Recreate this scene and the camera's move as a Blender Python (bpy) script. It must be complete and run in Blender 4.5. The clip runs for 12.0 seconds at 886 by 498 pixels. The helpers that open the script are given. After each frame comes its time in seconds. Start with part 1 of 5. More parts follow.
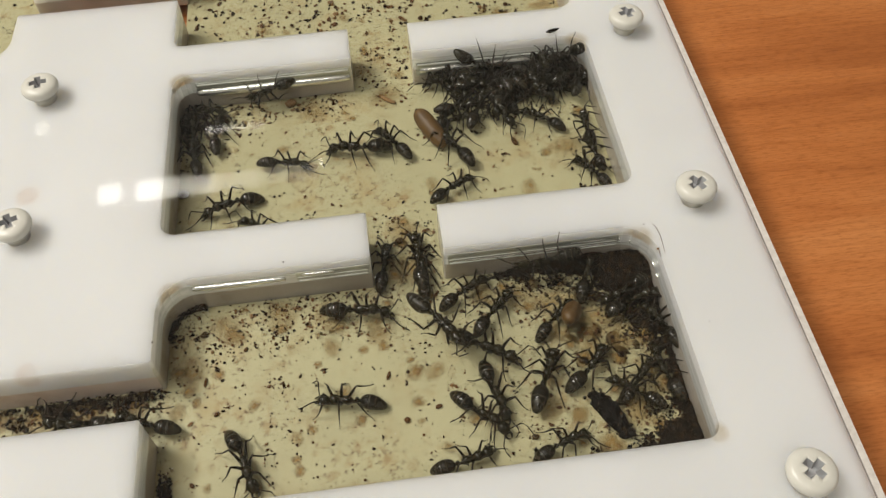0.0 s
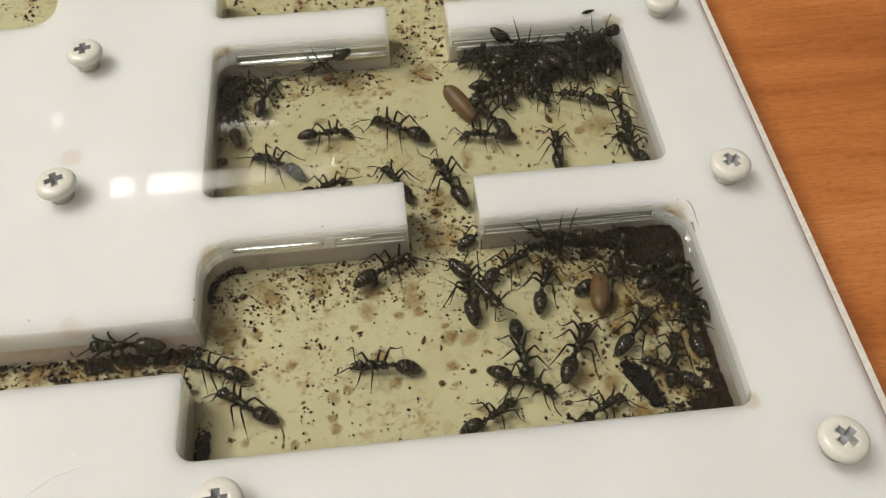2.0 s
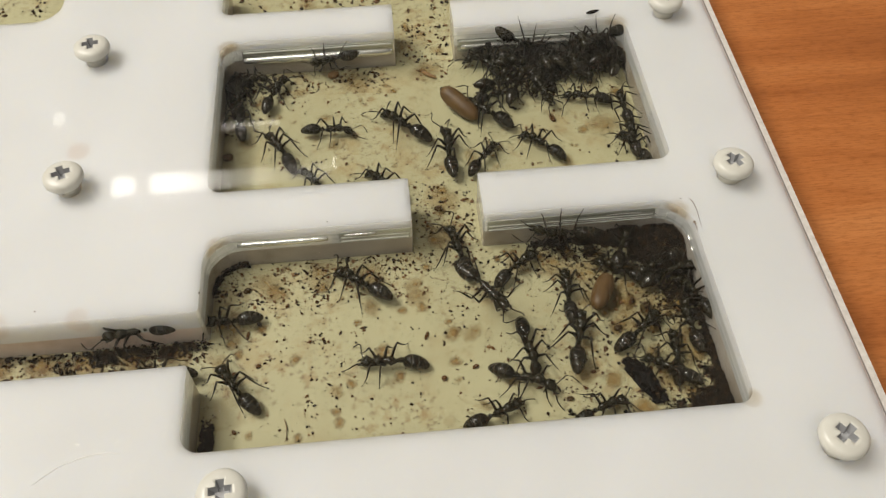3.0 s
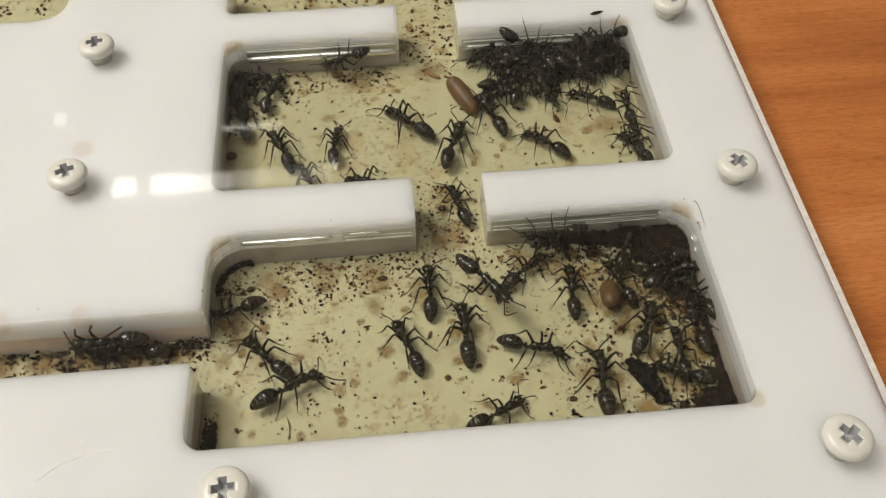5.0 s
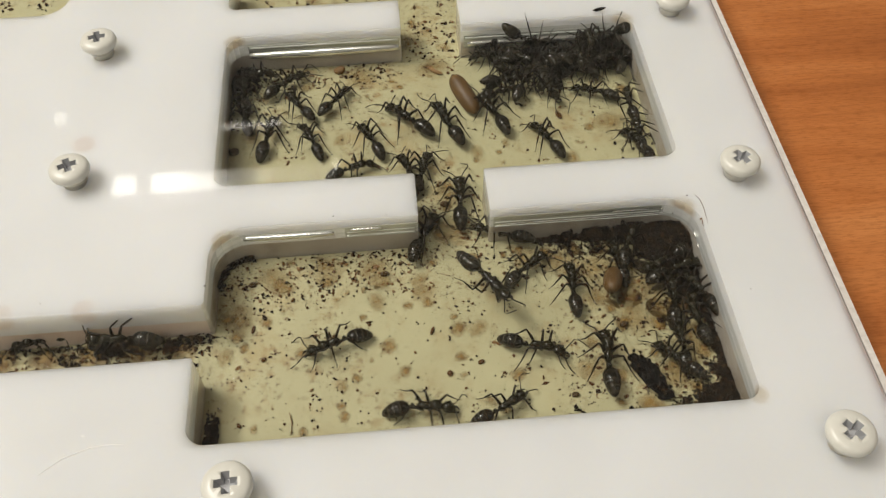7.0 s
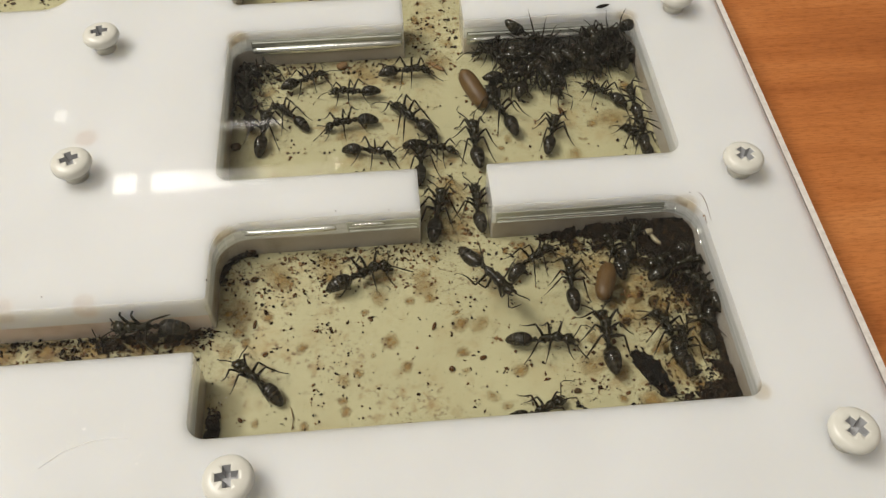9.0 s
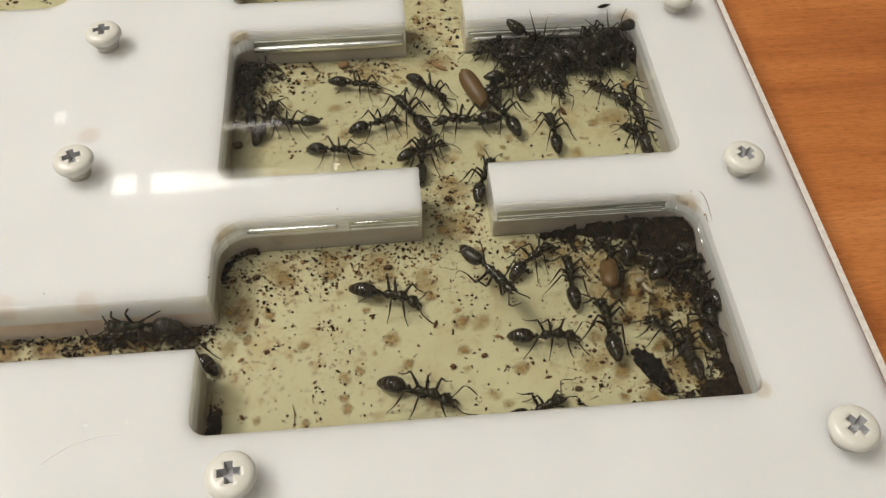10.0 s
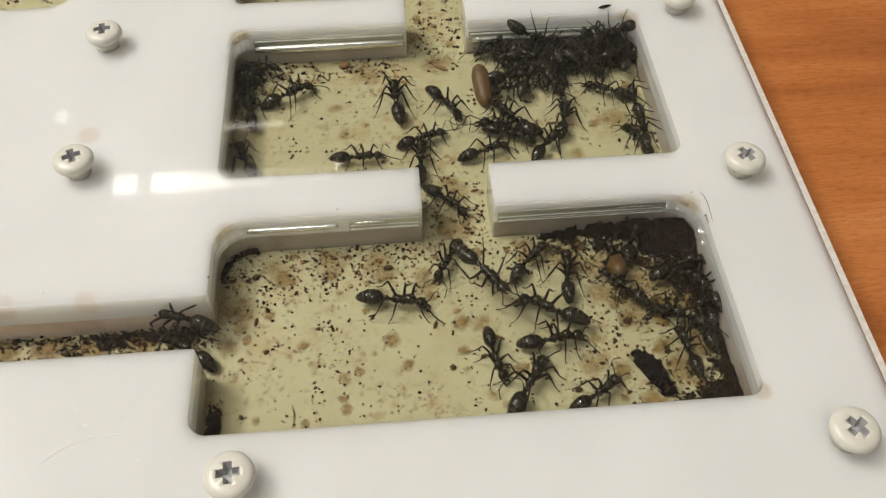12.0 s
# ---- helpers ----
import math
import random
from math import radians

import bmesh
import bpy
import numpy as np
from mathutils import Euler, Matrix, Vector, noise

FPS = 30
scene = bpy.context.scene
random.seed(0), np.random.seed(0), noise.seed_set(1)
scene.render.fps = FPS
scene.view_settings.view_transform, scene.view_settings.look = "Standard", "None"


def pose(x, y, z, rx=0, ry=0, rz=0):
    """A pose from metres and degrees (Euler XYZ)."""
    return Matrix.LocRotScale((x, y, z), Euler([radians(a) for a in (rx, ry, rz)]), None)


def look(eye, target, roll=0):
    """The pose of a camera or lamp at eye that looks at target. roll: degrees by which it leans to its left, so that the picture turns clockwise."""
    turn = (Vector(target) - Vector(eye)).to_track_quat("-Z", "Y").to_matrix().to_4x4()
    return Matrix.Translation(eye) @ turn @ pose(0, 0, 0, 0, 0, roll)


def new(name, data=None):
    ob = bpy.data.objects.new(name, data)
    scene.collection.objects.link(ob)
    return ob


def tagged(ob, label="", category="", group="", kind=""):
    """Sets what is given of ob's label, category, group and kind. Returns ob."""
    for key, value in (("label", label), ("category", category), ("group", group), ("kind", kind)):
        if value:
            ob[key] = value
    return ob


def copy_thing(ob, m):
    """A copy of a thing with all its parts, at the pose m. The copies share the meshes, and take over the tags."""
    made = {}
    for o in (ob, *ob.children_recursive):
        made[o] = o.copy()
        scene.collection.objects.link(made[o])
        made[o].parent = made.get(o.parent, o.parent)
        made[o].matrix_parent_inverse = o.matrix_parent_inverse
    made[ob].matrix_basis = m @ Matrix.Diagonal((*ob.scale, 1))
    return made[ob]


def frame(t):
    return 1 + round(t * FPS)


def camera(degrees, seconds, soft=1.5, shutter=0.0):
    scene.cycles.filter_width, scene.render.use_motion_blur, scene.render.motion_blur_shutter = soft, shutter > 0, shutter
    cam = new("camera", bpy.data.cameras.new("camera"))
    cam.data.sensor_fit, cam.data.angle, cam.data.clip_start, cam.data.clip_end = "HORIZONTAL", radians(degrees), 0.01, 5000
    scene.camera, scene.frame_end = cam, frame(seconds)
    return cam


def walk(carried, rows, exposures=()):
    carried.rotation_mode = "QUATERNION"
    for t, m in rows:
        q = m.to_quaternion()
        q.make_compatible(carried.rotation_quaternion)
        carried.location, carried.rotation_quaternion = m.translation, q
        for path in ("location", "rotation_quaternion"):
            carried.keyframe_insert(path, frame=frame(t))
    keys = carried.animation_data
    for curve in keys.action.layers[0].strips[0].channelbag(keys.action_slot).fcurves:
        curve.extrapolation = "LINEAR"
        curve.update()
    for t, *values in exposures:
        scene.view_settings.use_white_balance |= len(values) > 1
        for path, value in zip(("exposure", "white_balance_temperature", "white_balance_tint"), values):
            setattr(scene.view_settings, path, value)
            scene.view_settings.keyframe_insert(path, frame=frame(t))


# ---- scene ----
# A flat acrylic ant nest on a wooden table, seen from a hand's width above.
# All plan numbers are in millimetres; MM turns them into metres.
MM = 0.001
TABLE, FLOOR, RIM, COVER = 0.0, 4.0, 14.0, 16.2      # heights: table, nest floor, white sheet top, clear cover top

# ---- camera ----
cam = camera(54.7, 12.0, soft=1.25, shutter=0.4)
walk(cam, [
    (0, look((0.04398, -0.05071, 0.14013), (0.05290, 0.03755, 0.01917), -2.10)),
    (0.5, look((0.04204, -0.05204, 0.13955), (0.05089, 0.03617, 0.01855), -1.80)),
    (1, look((0.04018, -0.05417, 0.13917), (0.04866, 0.03419, 0.01825), -1.50)),
    (1.5, look((0.03872, -0.05572, 0.13859), (0.04667, 0.03249, 0.01753), -1.40)),
    (2, look((0.03783, -0.05681, 0.13840), (0.04556, 0.03214, 0.01787), -1.20)),
    (2.5, look((0.03736, -0.05727, 0.13823), (0.04516, 0.03173, 0.01774), -0.80)),
    (3, look((0.03702, -0.05824, 0.13848), (0.04474, 0.03106, 0.01821), -0.70)),
    (5, look((0.03635, -0.05865, 0.13809), (0.04407, 0.03104, 0.01811), -0.40)),
    (5.5, look((0.03613, -0.05886, 0.13813), (0.04393, 0.03074, 0.01809), -0.30)),
    (6, look((0.03616, -0.05899, 0.13806), (0.04388, 0.03078, 0.01814), -0.30)),
    (6.5, look((0.03603, -0.05905, 0.13782), (0.04376, 0.03076, 0.01793), -0.20)),
    (7, look((0.03584, -0.05905, 0.13755), (0.04356, 0.03055, 0.01750), -0.30)),
    (9, look((0.03537, -0.05952, 0.13677), (0.04310, 0.03012, 0.01675), 0.00)),
    (9.5, look((0.03515, -0.05992, 0.13673), (0.04295, 0.02985, 0.01681), 0.10)),
    (10, look((0.03490, -0.06025, 0.13666), (0.04278, 0.02964, 0.01683), 0.20)),
    (10.5, look((0.03476, -0.06041, 0.13650), (0.04248, 0.02949, 0.01668), 0.20)),
    (11, look((0.03474, -0.06045, 0.13644), (0.04224, 0.02950, 0.01664), 0.20)),
    (11.5, look((0.03484, -0.06025, 0.13639), (0.04264, 0.02982, 0.01670), 0.30)),
    (12, look((0.03498, -0.06015, 0.13645), (0.04278, 0.02984, 0.01669), 0.30)),
])

# ---- light ----
world = bpy.data.worlds.new("room_dark")
scene.world = world
world.use_nodes = True
world.node_tree.nodes["Background"].inputs[0].default_value = (0.9, 0.85, 0.78, 1)
world.node_tree.nodes["Background"].inputs[1].default_value = 0.03
scene.view_settings.exposure = 0.03


def lamp(name, size_x, size_y, watts, m, colour):
    d = bpy.data.lights.new(name, "AREA")
    d.shape, d.size, d.size_y, d.energy, d.color = "RECTANGLE", size_x, size_y, watts, colour
    ob = new(name, d)
    ob.matrix_world = m
    return ob


# fluorescent battens on the room's ceiling; the back one is an added, unseen fill
WARM = (1.0, 0.96, 0.865)
lamp("ceiling_lamp_light", 0.28, 0.50, 16.5, pose(-1.03, 0.58, 1.50), WARM)
lamp("ceiling_lamp_light_side", 0.70, 0.55, 17, pose(-0.78, 0.10, 1.50), WARM)
lamp("ceiling_lamp_light_back", 0.32, 0.6, 7, pose(-0.26, -0.95, 1.62), WARM)


# ---- materials ----
def material(name, base, rough=0.5, metal=0.0, spec=0.5):
    m = bpy.data.materials.new(name)
    m.use_nodes = True
    nt = m.node_tree
    b = nt.nodes["Principled BSDF"]
    b.inputs["Base Color"].default_value = (*base, 1)
    b.inputs["Roughness"].default_value = rough
    b.inputs["Metallic"].default_value = metal
    b.inputs["Specular IOR Level"].default_value = spec
    return m, nt, b


def coords(nt, scale=(1, 1, 1)):
    tc = nt.nodes.new("ShaderNodeTexCoord")
    mp = nt.nodes.new("ShaderNodeMapping")
    mp.inputs["Scale"].default_value = scale
    nt.links.new(tc.outputs["Object"], mp.inputs["Vector"])
    return mp.outputs["Vector"]


def noise_tex(nt, vec, scale, detail=4, rough=0.6, distort=0.0):
    n = nt.nodes.new("ShaderNodeTexNoise")
    n.inputs["Scale"].default_value = scale
    n.inputs["Detail"].default_value = detail
    n.inputs["Roughness"].default_value = rough
    n.inputs["Distortion"].default_value = distort
    nt.links.new(vec, n.inputs["Vector"])
    return n.outputs["Fac"]


def ramp(nt, fac, stops):
    r = nt.nodes.new("ShaderNodeValToRGB")
    e = r.color_ramp.elements
    while len(e) < len(stops):
        e.new(0.5)
    for el, (p, c) in zip(e, stops):
        el.position, el.color = p, (*c, 1)
    nt.links.new(fac, r.inputs["Fac"])
    return r.outputs["Color"]


def mix(nt, fac, a, b, kind="MIX"):
    m = nt.nodes.new("ShaderNodeMix")
    m.data_type, m.blend_type = "RGBA", kind
    for sock, v in ((m.inputs[0], fac), (m.inputs[6], a), (m.inputs[7], b)):
        if isinstance(v, (int, float)):
            sock.default_value = v
        elif isinstance(v, tuple):
            sock.default_value = (*v, 1)
        else:
            nt.links.new(v, sock)
    return m.outputs[2]


def bump(nt, b, height, strength=0.3, dist=0.0002):
    bp = nt.nodes.new("ShaderNodeBump")
    bp.inputs["Strength"].default_value = strength
    bp.inputs["Distance"].default_value = dist
    nt.links.new(height, bp.inputs["Height"])
    nt.links.new(bp.outputs["Normal"], b.inputs["Normal"])


def make_white_acrylic():
    m, nt, b = material("white_acrylic", (0.80, 0.79, 0.77), 0.12)
    v = coords(nt)
    c = ramp(nt, noise_tex(nt, v, 45, 3), [(0.3, (0.755, 0.757, 0.762)), (0.7, (0.812, 0.815, 0.824))])
    blot = noise_tex(nt, v, 260, 5, 0.7)
    for x, y, r in ((4.2, 38.9, 3.2), (3.2, 94.0, 3.4), (89.4, 38.9, 3.4), (90.0, 93.9, 3.6), (91.4, -0.3, 2.6), (-19, 26.0, 3.0), (-33, 26.0, 3.2), (-24.9, 65.8, 3.4)):
        d = nt.nodes.new("ShaderNodeVectorMath")      # grime that seeped out at a chamber's corner; at x < -10 paler blots
        d.operation = "DISTANCE"
        d.inputs[1].default_value = (x * MM, y * MM, (RIM - 1.2) * MM)
        nt.links.new(v, d.inputs[0])
        near = nt.nodes.new("ShaderNodeMapRange")
        near.interpolation_type = "SMOOTHSTEP"
        near.inputs["From Min"].default_value, near.inputs["From Max"].default_value = r * MM, 0.45 * r * MM
        nt.links.new(d.outputs["Value"], near.inputs["Value"])
        film = nt.nodes.new("ShaderNodeMath")
        film.operation = "MULTIPLY"
        nt.links.new(near.outputs[0], film.inputs[0])
        nt.links.new(blot, film.inputs[1])
        c = mix(nt, film.outputs[0], c, (0.42, 0.31, 0.15) if x > -10 else (0.66, 0.56, 0.50))
    nt.links.new(c, b.inputs["Base Color"])
    b.inputs["Subsurface Weight"].default_value = 1.0
    b.inputs["Subsurface Radius"].default_value = (1.0, 0.95, 0.85)
    b.inputs["Subsurface Scale"].default_value = 0.009
    bump(nt, b, noise_tex(nt, v, 300, 3), 0.05)
    return m


def make_dirty_shaded_white(name, dirt, mid, clean):
    """White acrylic wall soiled tan by the ants; the foot's tones also hold its shade."""
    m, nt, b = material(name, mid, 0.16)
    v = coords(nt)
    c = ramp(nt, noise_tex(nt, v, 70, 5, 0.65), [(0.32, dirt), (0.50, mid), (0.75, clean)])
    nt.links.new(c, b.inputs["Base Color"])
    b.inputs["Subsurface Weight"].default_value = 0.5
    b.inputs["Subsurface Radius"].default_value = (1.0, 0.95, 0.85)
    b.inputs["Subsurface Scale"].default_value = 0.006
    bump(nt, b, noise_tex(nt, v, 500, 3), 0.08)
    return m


def make_floor():
    """Cream nest floor, mottled tan, with brown dried spots at two sizes."""
    m, nt, b = material("cream_floor", (0.46, 0.42, 0.25), 0.5)
    v = coords(nt)
    base = ramp(nt, noise_tex(nt, v, 30, 5), [(0.25, (0.430, 0.402, 0.232)), (0.75, (0.528, 0.500, 0.298))])
    gate = nt.nodes.new("ShaderNodeValToRGB")
    gate.color_ramp.elements[0].position, gate.color_ramp.elements[1].position = 0.36, 0.60
    nt.links.new(noise_tex(nt, v, 45, 3), gate.inputs["Fac"])
    c = base
    for scale, lo, hi, amount, tone in ((150, 0.50, 0.74, 0.55, (0.37, 0.240, 0.080)), (420, 0.54, 0.70, 0.60, (0.28, 0.16, 0.050)), (1100, 0.57, 0.70, 0.80, (0.13, 0.070, 0.028))):
        st = nt.nodes.new("ShaderNodeValToRGB")
        st.color_ramp.elements[0].position, st.color_ramp.elements[1].position = lo, hi
        nt.links.new(noise_tex(nt, v, scale, 3, 0.55), st.inputs["Fac"])
        both = mix(nt, 1.0, st.outputs["Color"], gate.outputs["Color"], "MULTIPLY")
        c = mix(nt, mix(nt, amount, (0, 0, 0), both), c, tone)
    nt.links.new(c, b.inputs["Base Color"])
    bump(nt, b, noise_tex(nt, v, 900, 4), 0.2, 0.0001)
    return m


def make_wood():
    """Orange-brown table veneer with fine grain along x."""
    m, nt, b = material("table_wood", (0.4, 0.16, 0.05), 0.38)
    v = coords(nt, (3.2, 26, 1))
    broad = noise_tex(nt, v, 3.0, 4, 0.55, 0.5)
    fine = noise_tex(nt, coords(nt, (22, 330, 1)), 3.0, 6, 0.75)
    c1 = ramp(nt, broad, [(0.28, (0.38, 0.120, 0.030)), (0.48, (0.50, 0.172, 0.046)), (0.74, (0.60, 0.235, 0.074))])
    c2 = ramp(nt, fine, [(0.32, (0.62, 0.53, 0.44)), (0.56, (1, 1, 1))])
    fleck = noise_tex(nt, coords(nt, (130, 700, 1)), 3.0, 3, 0.6)
    c3 = ramp(nt, fleck, [(0.34, (0.72, 0.64, 0.56)), (0.52, (1, 1, 1))])
    nt.links.new(mix(nt, 0.7, mix(nt, 0.5, c1, c2, "MULTIPLY"), c3, "MULTIPLY"), b.inputs["Base Color"])
    bump(nt, b, fine, 0.12, 0.0002)
    return m


def make_clear(name, tint, rough):
    """Clear acrylic: sees through, and mirrors more at a glancing angle."""
    m = bpy.data.materials.new(name)
    m.use_nodes = True
    nt = m.node_tree
    nt.nodes.clear()
    out = nt.nodes.new("ShaderNodeOutputMaterial")
    tr = nt.nodes.new("ShaderNodeBsdfTransparent")
    tr.inputs["Color"].default_value = (*tint, 1)
    gl = nt.nodes.new("ShaderNodeBsdfGlossy")
    gl.inputs["Roughness"].default_value = rough
    lw = nt.nodes.new("ShaderNodeLayerWeight")
    lw.inputs["Blend"].default_value = 0.5
    po = nt.nodes.new("ShaderNodeMath")
    po.operation = "POWER"
    po.inputs[1].default_value = 5
    ad = nt.nodes.new("ShaderNodeMath")
    ad.operation = "MULTIPLY_ADD"
    ad.inputs[1].default_value, ad.inputs[2].default_value = 0.96, 0.04
    mx = nt.nodes.new("ShaderNodeMixShader")
    nt.links.new(lw.outputs["Facing"], po.inputs[0])
    nt.links.new(po.outputs[0], ad.inputs[0])
    nt.links.new(ad.outputs[0], mx.inputs[0])
    nt.links.new(tr.outputs[0], mx.inputs[1])
    nt.links.new(gl.outputs[0], mx.inputs[2])
    nt.links.new(mx.outputs[0], out.inputs["Surface"])
    return m


def make_polished():
    """Polished cut edge of clear acrylic: mirrors the chamber, reflection streaks coloured in along its length."""
    m, nt, b = material("polished_acrylic_edge", (0.86, 0.88, 0.84), 0.1, 0.3)
    v = coords(nt, (10, 10, 500))
    c = ramp(nt, noise_tex(nt, v, 3.0, 4), [(0.3, (0.66, 0.68, 0.63)), (0.55, (0.90, 0.91, 0.88))])
    nt.links.new(c, b.inputs["Base Color"])
    b.inputs["Subsurface Weight"].default_value = 1.0
    b.inputs["Subsurface Radius"].default_value = (1.0, 1.0, 0.95)
    b.inputs["Subsurface Scale"].default_value = 0.02
    bump(nt, b, noise_tex(nt, coords(nt, (40, 40, 700)), 3.0, 3), 0.2, 0.0003)
    return m


def make_bead():
    """Mirror-like bead surface, added so that the walls show bright lines and glints."""
    m, nt, b = material("glint_mirror", (0.90, 0.91, 0.88), 0.22, 0.85)
    bump(nt, b, noise_tex(nt, coords(nt), 250, 3), 0.15, 0.0002)
    return m


def make_strip():
    """Clear acrylic seen edge-on: greenish grey, with streaks of reflection put into its colour."""
    m, nt, b = material("clear_acrylic_strip", (0.6, 0.62, 0.56), 0.16, 0.35)
    c = ramp(nt, noise_tex(nt, coords(nt, (6, 6, 420)), 3.0, 3), [(0.30, (0.30, 0.31, 0.26)), (0.50, (0.60, 0.62, 0.55)), (0.68, (0.80, 0.82, 0.76))])
    nt.links.new(c, b.inputs["Base Color"])
    bump(nt, b, noise_tex(nt, coords(nt, (60, 60, 600)), 3.0, 3), 0.25, 0.0003)
    return m


def make_ant(name, dark, light, rough, spec=0.5):
    m, nt, b = material(name, dark, rough, 0.0, spec)
    v = coords(nt)
    c = ramp(nt, noise_tex(nt, v, 700, 3), [(0.35, dark), (0.75, light)])
    nt.links.new(c, b.inputs["Base Color"])
    bump(nt, b, noise_tex(nt, v, 1500, 3), 0.25, 0.00006)
    return m


def make_gaster():
    """Dark abdomen, glossy, faintly olive towards the seams of its plates."""
    m, nt, b = material("ant_gaster", (0.012, 0.010, 0.007), 0.17, 0.0, 0.35)
    v = coords(nt)
    c = ramp(nt, noise_tex(nt, v, 500, 3), [(0.3, (0.006, 0.005, 0.0033)), (0.75, (0.022, 0.018, 0.009))])
    nt.links.new(c, b.inputs["Base Color"])
    bump(nt, b, noise_tex(nt, v, 1300, 3), 0.2, 0.00006)
    return m


def make_noisy(name, a, c, scale, rough, bstr=0.5, bscale=None):
    m, nt, b = material(name, a, rough)
    v = coords(nt)
    nt.links.new(ramp(nt, noise_tex(nt, v, scale, 5), [(0.3, a), (0.7, c)]), b.inputs["Base Color"])
    bump(nt, b, noise_tex(nt, v, bscale or scale * 3, 4), bstr, 0.0002)
    return m


def make_crumb(name, stops, rough):
    """Loose grains, each with a tone of its own."""
    m, nt, b = material(name, stops[0][1], rough)
    b.inputs["Specular IOR Level"].default_value = 0.15
    geo = nt.nodes.new("ShaderNodeNewGeometry")
    v = coords(nt)
    a = ramp(nt, geo.outputs["Random Per Island"], stops)
    g = ramp(nt, noise_tex(nt, v, 1500, 4), [(0.3, (0.6, 0.6, 0.6)), (0.7, (1, 1, 1))])
    nt.links.new(mix(nt, 1.0, a, g, "MULTIPLY"), b.inputs["Base Color"])
    bump(nt, b, noise_tex(nt, v, 3500, 4), 0.6, 0.0001)
    return m


def make_stain(name, light, dark, amount, lo=0.10, hi=0.45):
    """A thin dried stain that thins out towards its ragged rim."""
    m, nt, b = material(name, light, 0.55)
    tc = nt.nodes.new("ShaderNodeTexCoord")
    v = tc.outputs["Object"]
    info = nt.nodes.new("ShaderNodeObjectInfo")
    add = nt.nodes.new("ShaderNodeVectorMath")
    add.operation = "ADD"
    nt.links.new(v, add.inputs[0])
    nt.links.new(info.outputs["Random"], add.inputs[1])
    n = noise_tex(nt, add.outputs[0], 2.6, 5, 0.65)
    nt.links.new(ramp(nt, n, [(0.35, light), (0.65, dark)]), b.inputs["Base Color"])
    length = nt.nodes.new("ShaderNodeVectorMath")
    length.operation = "LENGTH"
    warp = nt.nodes.new("ShaderNodeTexNoise")
    warp.inputs["Scale"].default_value = 1.7
    warp.inputs["Detail"].default_value = 5
    nt.links.new(add.outputs[0], warp.inputs["Vector"])
    off = nt.nodes.new("ShaderNodeVectorMath")
    off.operation = "MULTIPLY_ADD"
    off.inputs[1].default_value = (0.8, 0.8, 0)
    off.inputs[2].default_value = (-0.4, -0.4, 0)
    nt.links.new(warp.outputs["Color"], off.inputs[0])
    bent = nt.nodes.new("ShaderNodeVectorMath")
    bent.operation = "ADD"
    nt.links.new(v, bent.inputs[0])
    nt.links.new(off.outputs[0], bent.inputs[1])
    nt.links.new(bent.outputs[0], length.inputs[0])
    fade = nt.nodes.new("ShaderNodeMapRange")
    fade.inputs["From Min"].default_value, fade.inputs["From Max"].default_value = 0.9, 0.1
    fade.inputs["To Min"].default_value, fade.inputs["To Max"].default_value = 0.0, 1.0
    nt.links.new(length.outputs["Value"], fade.inputs["Value"])
    mul = nt.nodes.new("ShaderNodeMath")
    mul.operation = "MULTIPLY"
    nt.links.new(fade.outputs[0], mul.inputs[0])
    nt.links.new(n, mul.inputs[1])
    mr = nt.nodes.new("ShaderNodeMapRange")
    mr.inputs["From Min"].default_value, mr.inputs["From Max"].default_value = lo, hi
    mr.inputs["To Max"].default_value = amount
    nt.links.new(mul.outputs[0], mr.inputs["Value"])
    nt.links.new(mr.outputs[0], b.inputs["Alpha"])
    return m


WHITE = make_white_acrylic()
# wall foot: tan soiling, darkened further to carry the shade there
SHADED_SOILED = make_dirty_shaded_white("shaded_soiled_acrylic", (0.34, 0.29, 0.22), (0.50, 0.45, 0.38), (0.58, 0.54, 0.48))
TANNED = make_dirty_shaded_white("tanned_acrylic", (0.56, 0.42, 0.32), (0.78, 0.65, 0.56), (0.88, 0.79, 0.72))
CREAM = make_floor()
WOOD = make_wood()
CLEAR = make_clear("clear_acrylic", (0.985, 0.985, 0.98), 0.032)
ANT = make_ant("ant_cuticle", (0.006, 0.0052, 0.0026), (0.028, 0.023, 0.009), 0.20, 0.30)
LIMB = make_ant("ant_limb", (0.007, 0.0055, 0.0034), (0.028, 0.019, 0.008), 0.34, 0.25)
GASTER = make_gaster()
BAND = make_ant("gaster_band", (0.022, 0.017, 0.009), (0.062, 0.048, 0.022), 0.4, 0.3)
GRUB = make_noisy("grub_skin", (0.26, 0.22, 0.135), (0.36, 0.31, 0.20), 500, 0.35, 0.1)
COCOON = make_noisy("cocoon_silk", (0.075, 0.039, 0.010), (0.148, 0.081, 0.022), 420, 0.5, 0.4)
SOIL = make_crumb("soil", [(0.0, (0.003, 0.0024, 0.0016)), (0.55, (0.014, 0.0092, 0.0048)), (0.88, (0.042, 0.024, 0.010)), (1.0, (0.11, 0.07, 0.03))], 0.7)
SPECK = make_crumb("debris_speck", [(0.0, (0.008, 0.005, 0.003)), (0.5, (0.036, 0.018, 0.008)), (0.80, (0.075, 0.036, 0.013)), (1.0, (0.14, 0.068, 0.025))], 0.75)
HUSK = make_crumb("dry_husk", [(0.0, (0.08, 0.034, 0.013)), (0.5, (0.17, 0.082, 0.033)), (1.0, (0.33, 0.20, 0.09))], 0.65)
STAIN = make_stain("brown_stain", (0.39, 0.250, 0.070), (0.165, 0.092, 0.022), 0.92, 0.05, 0.55)
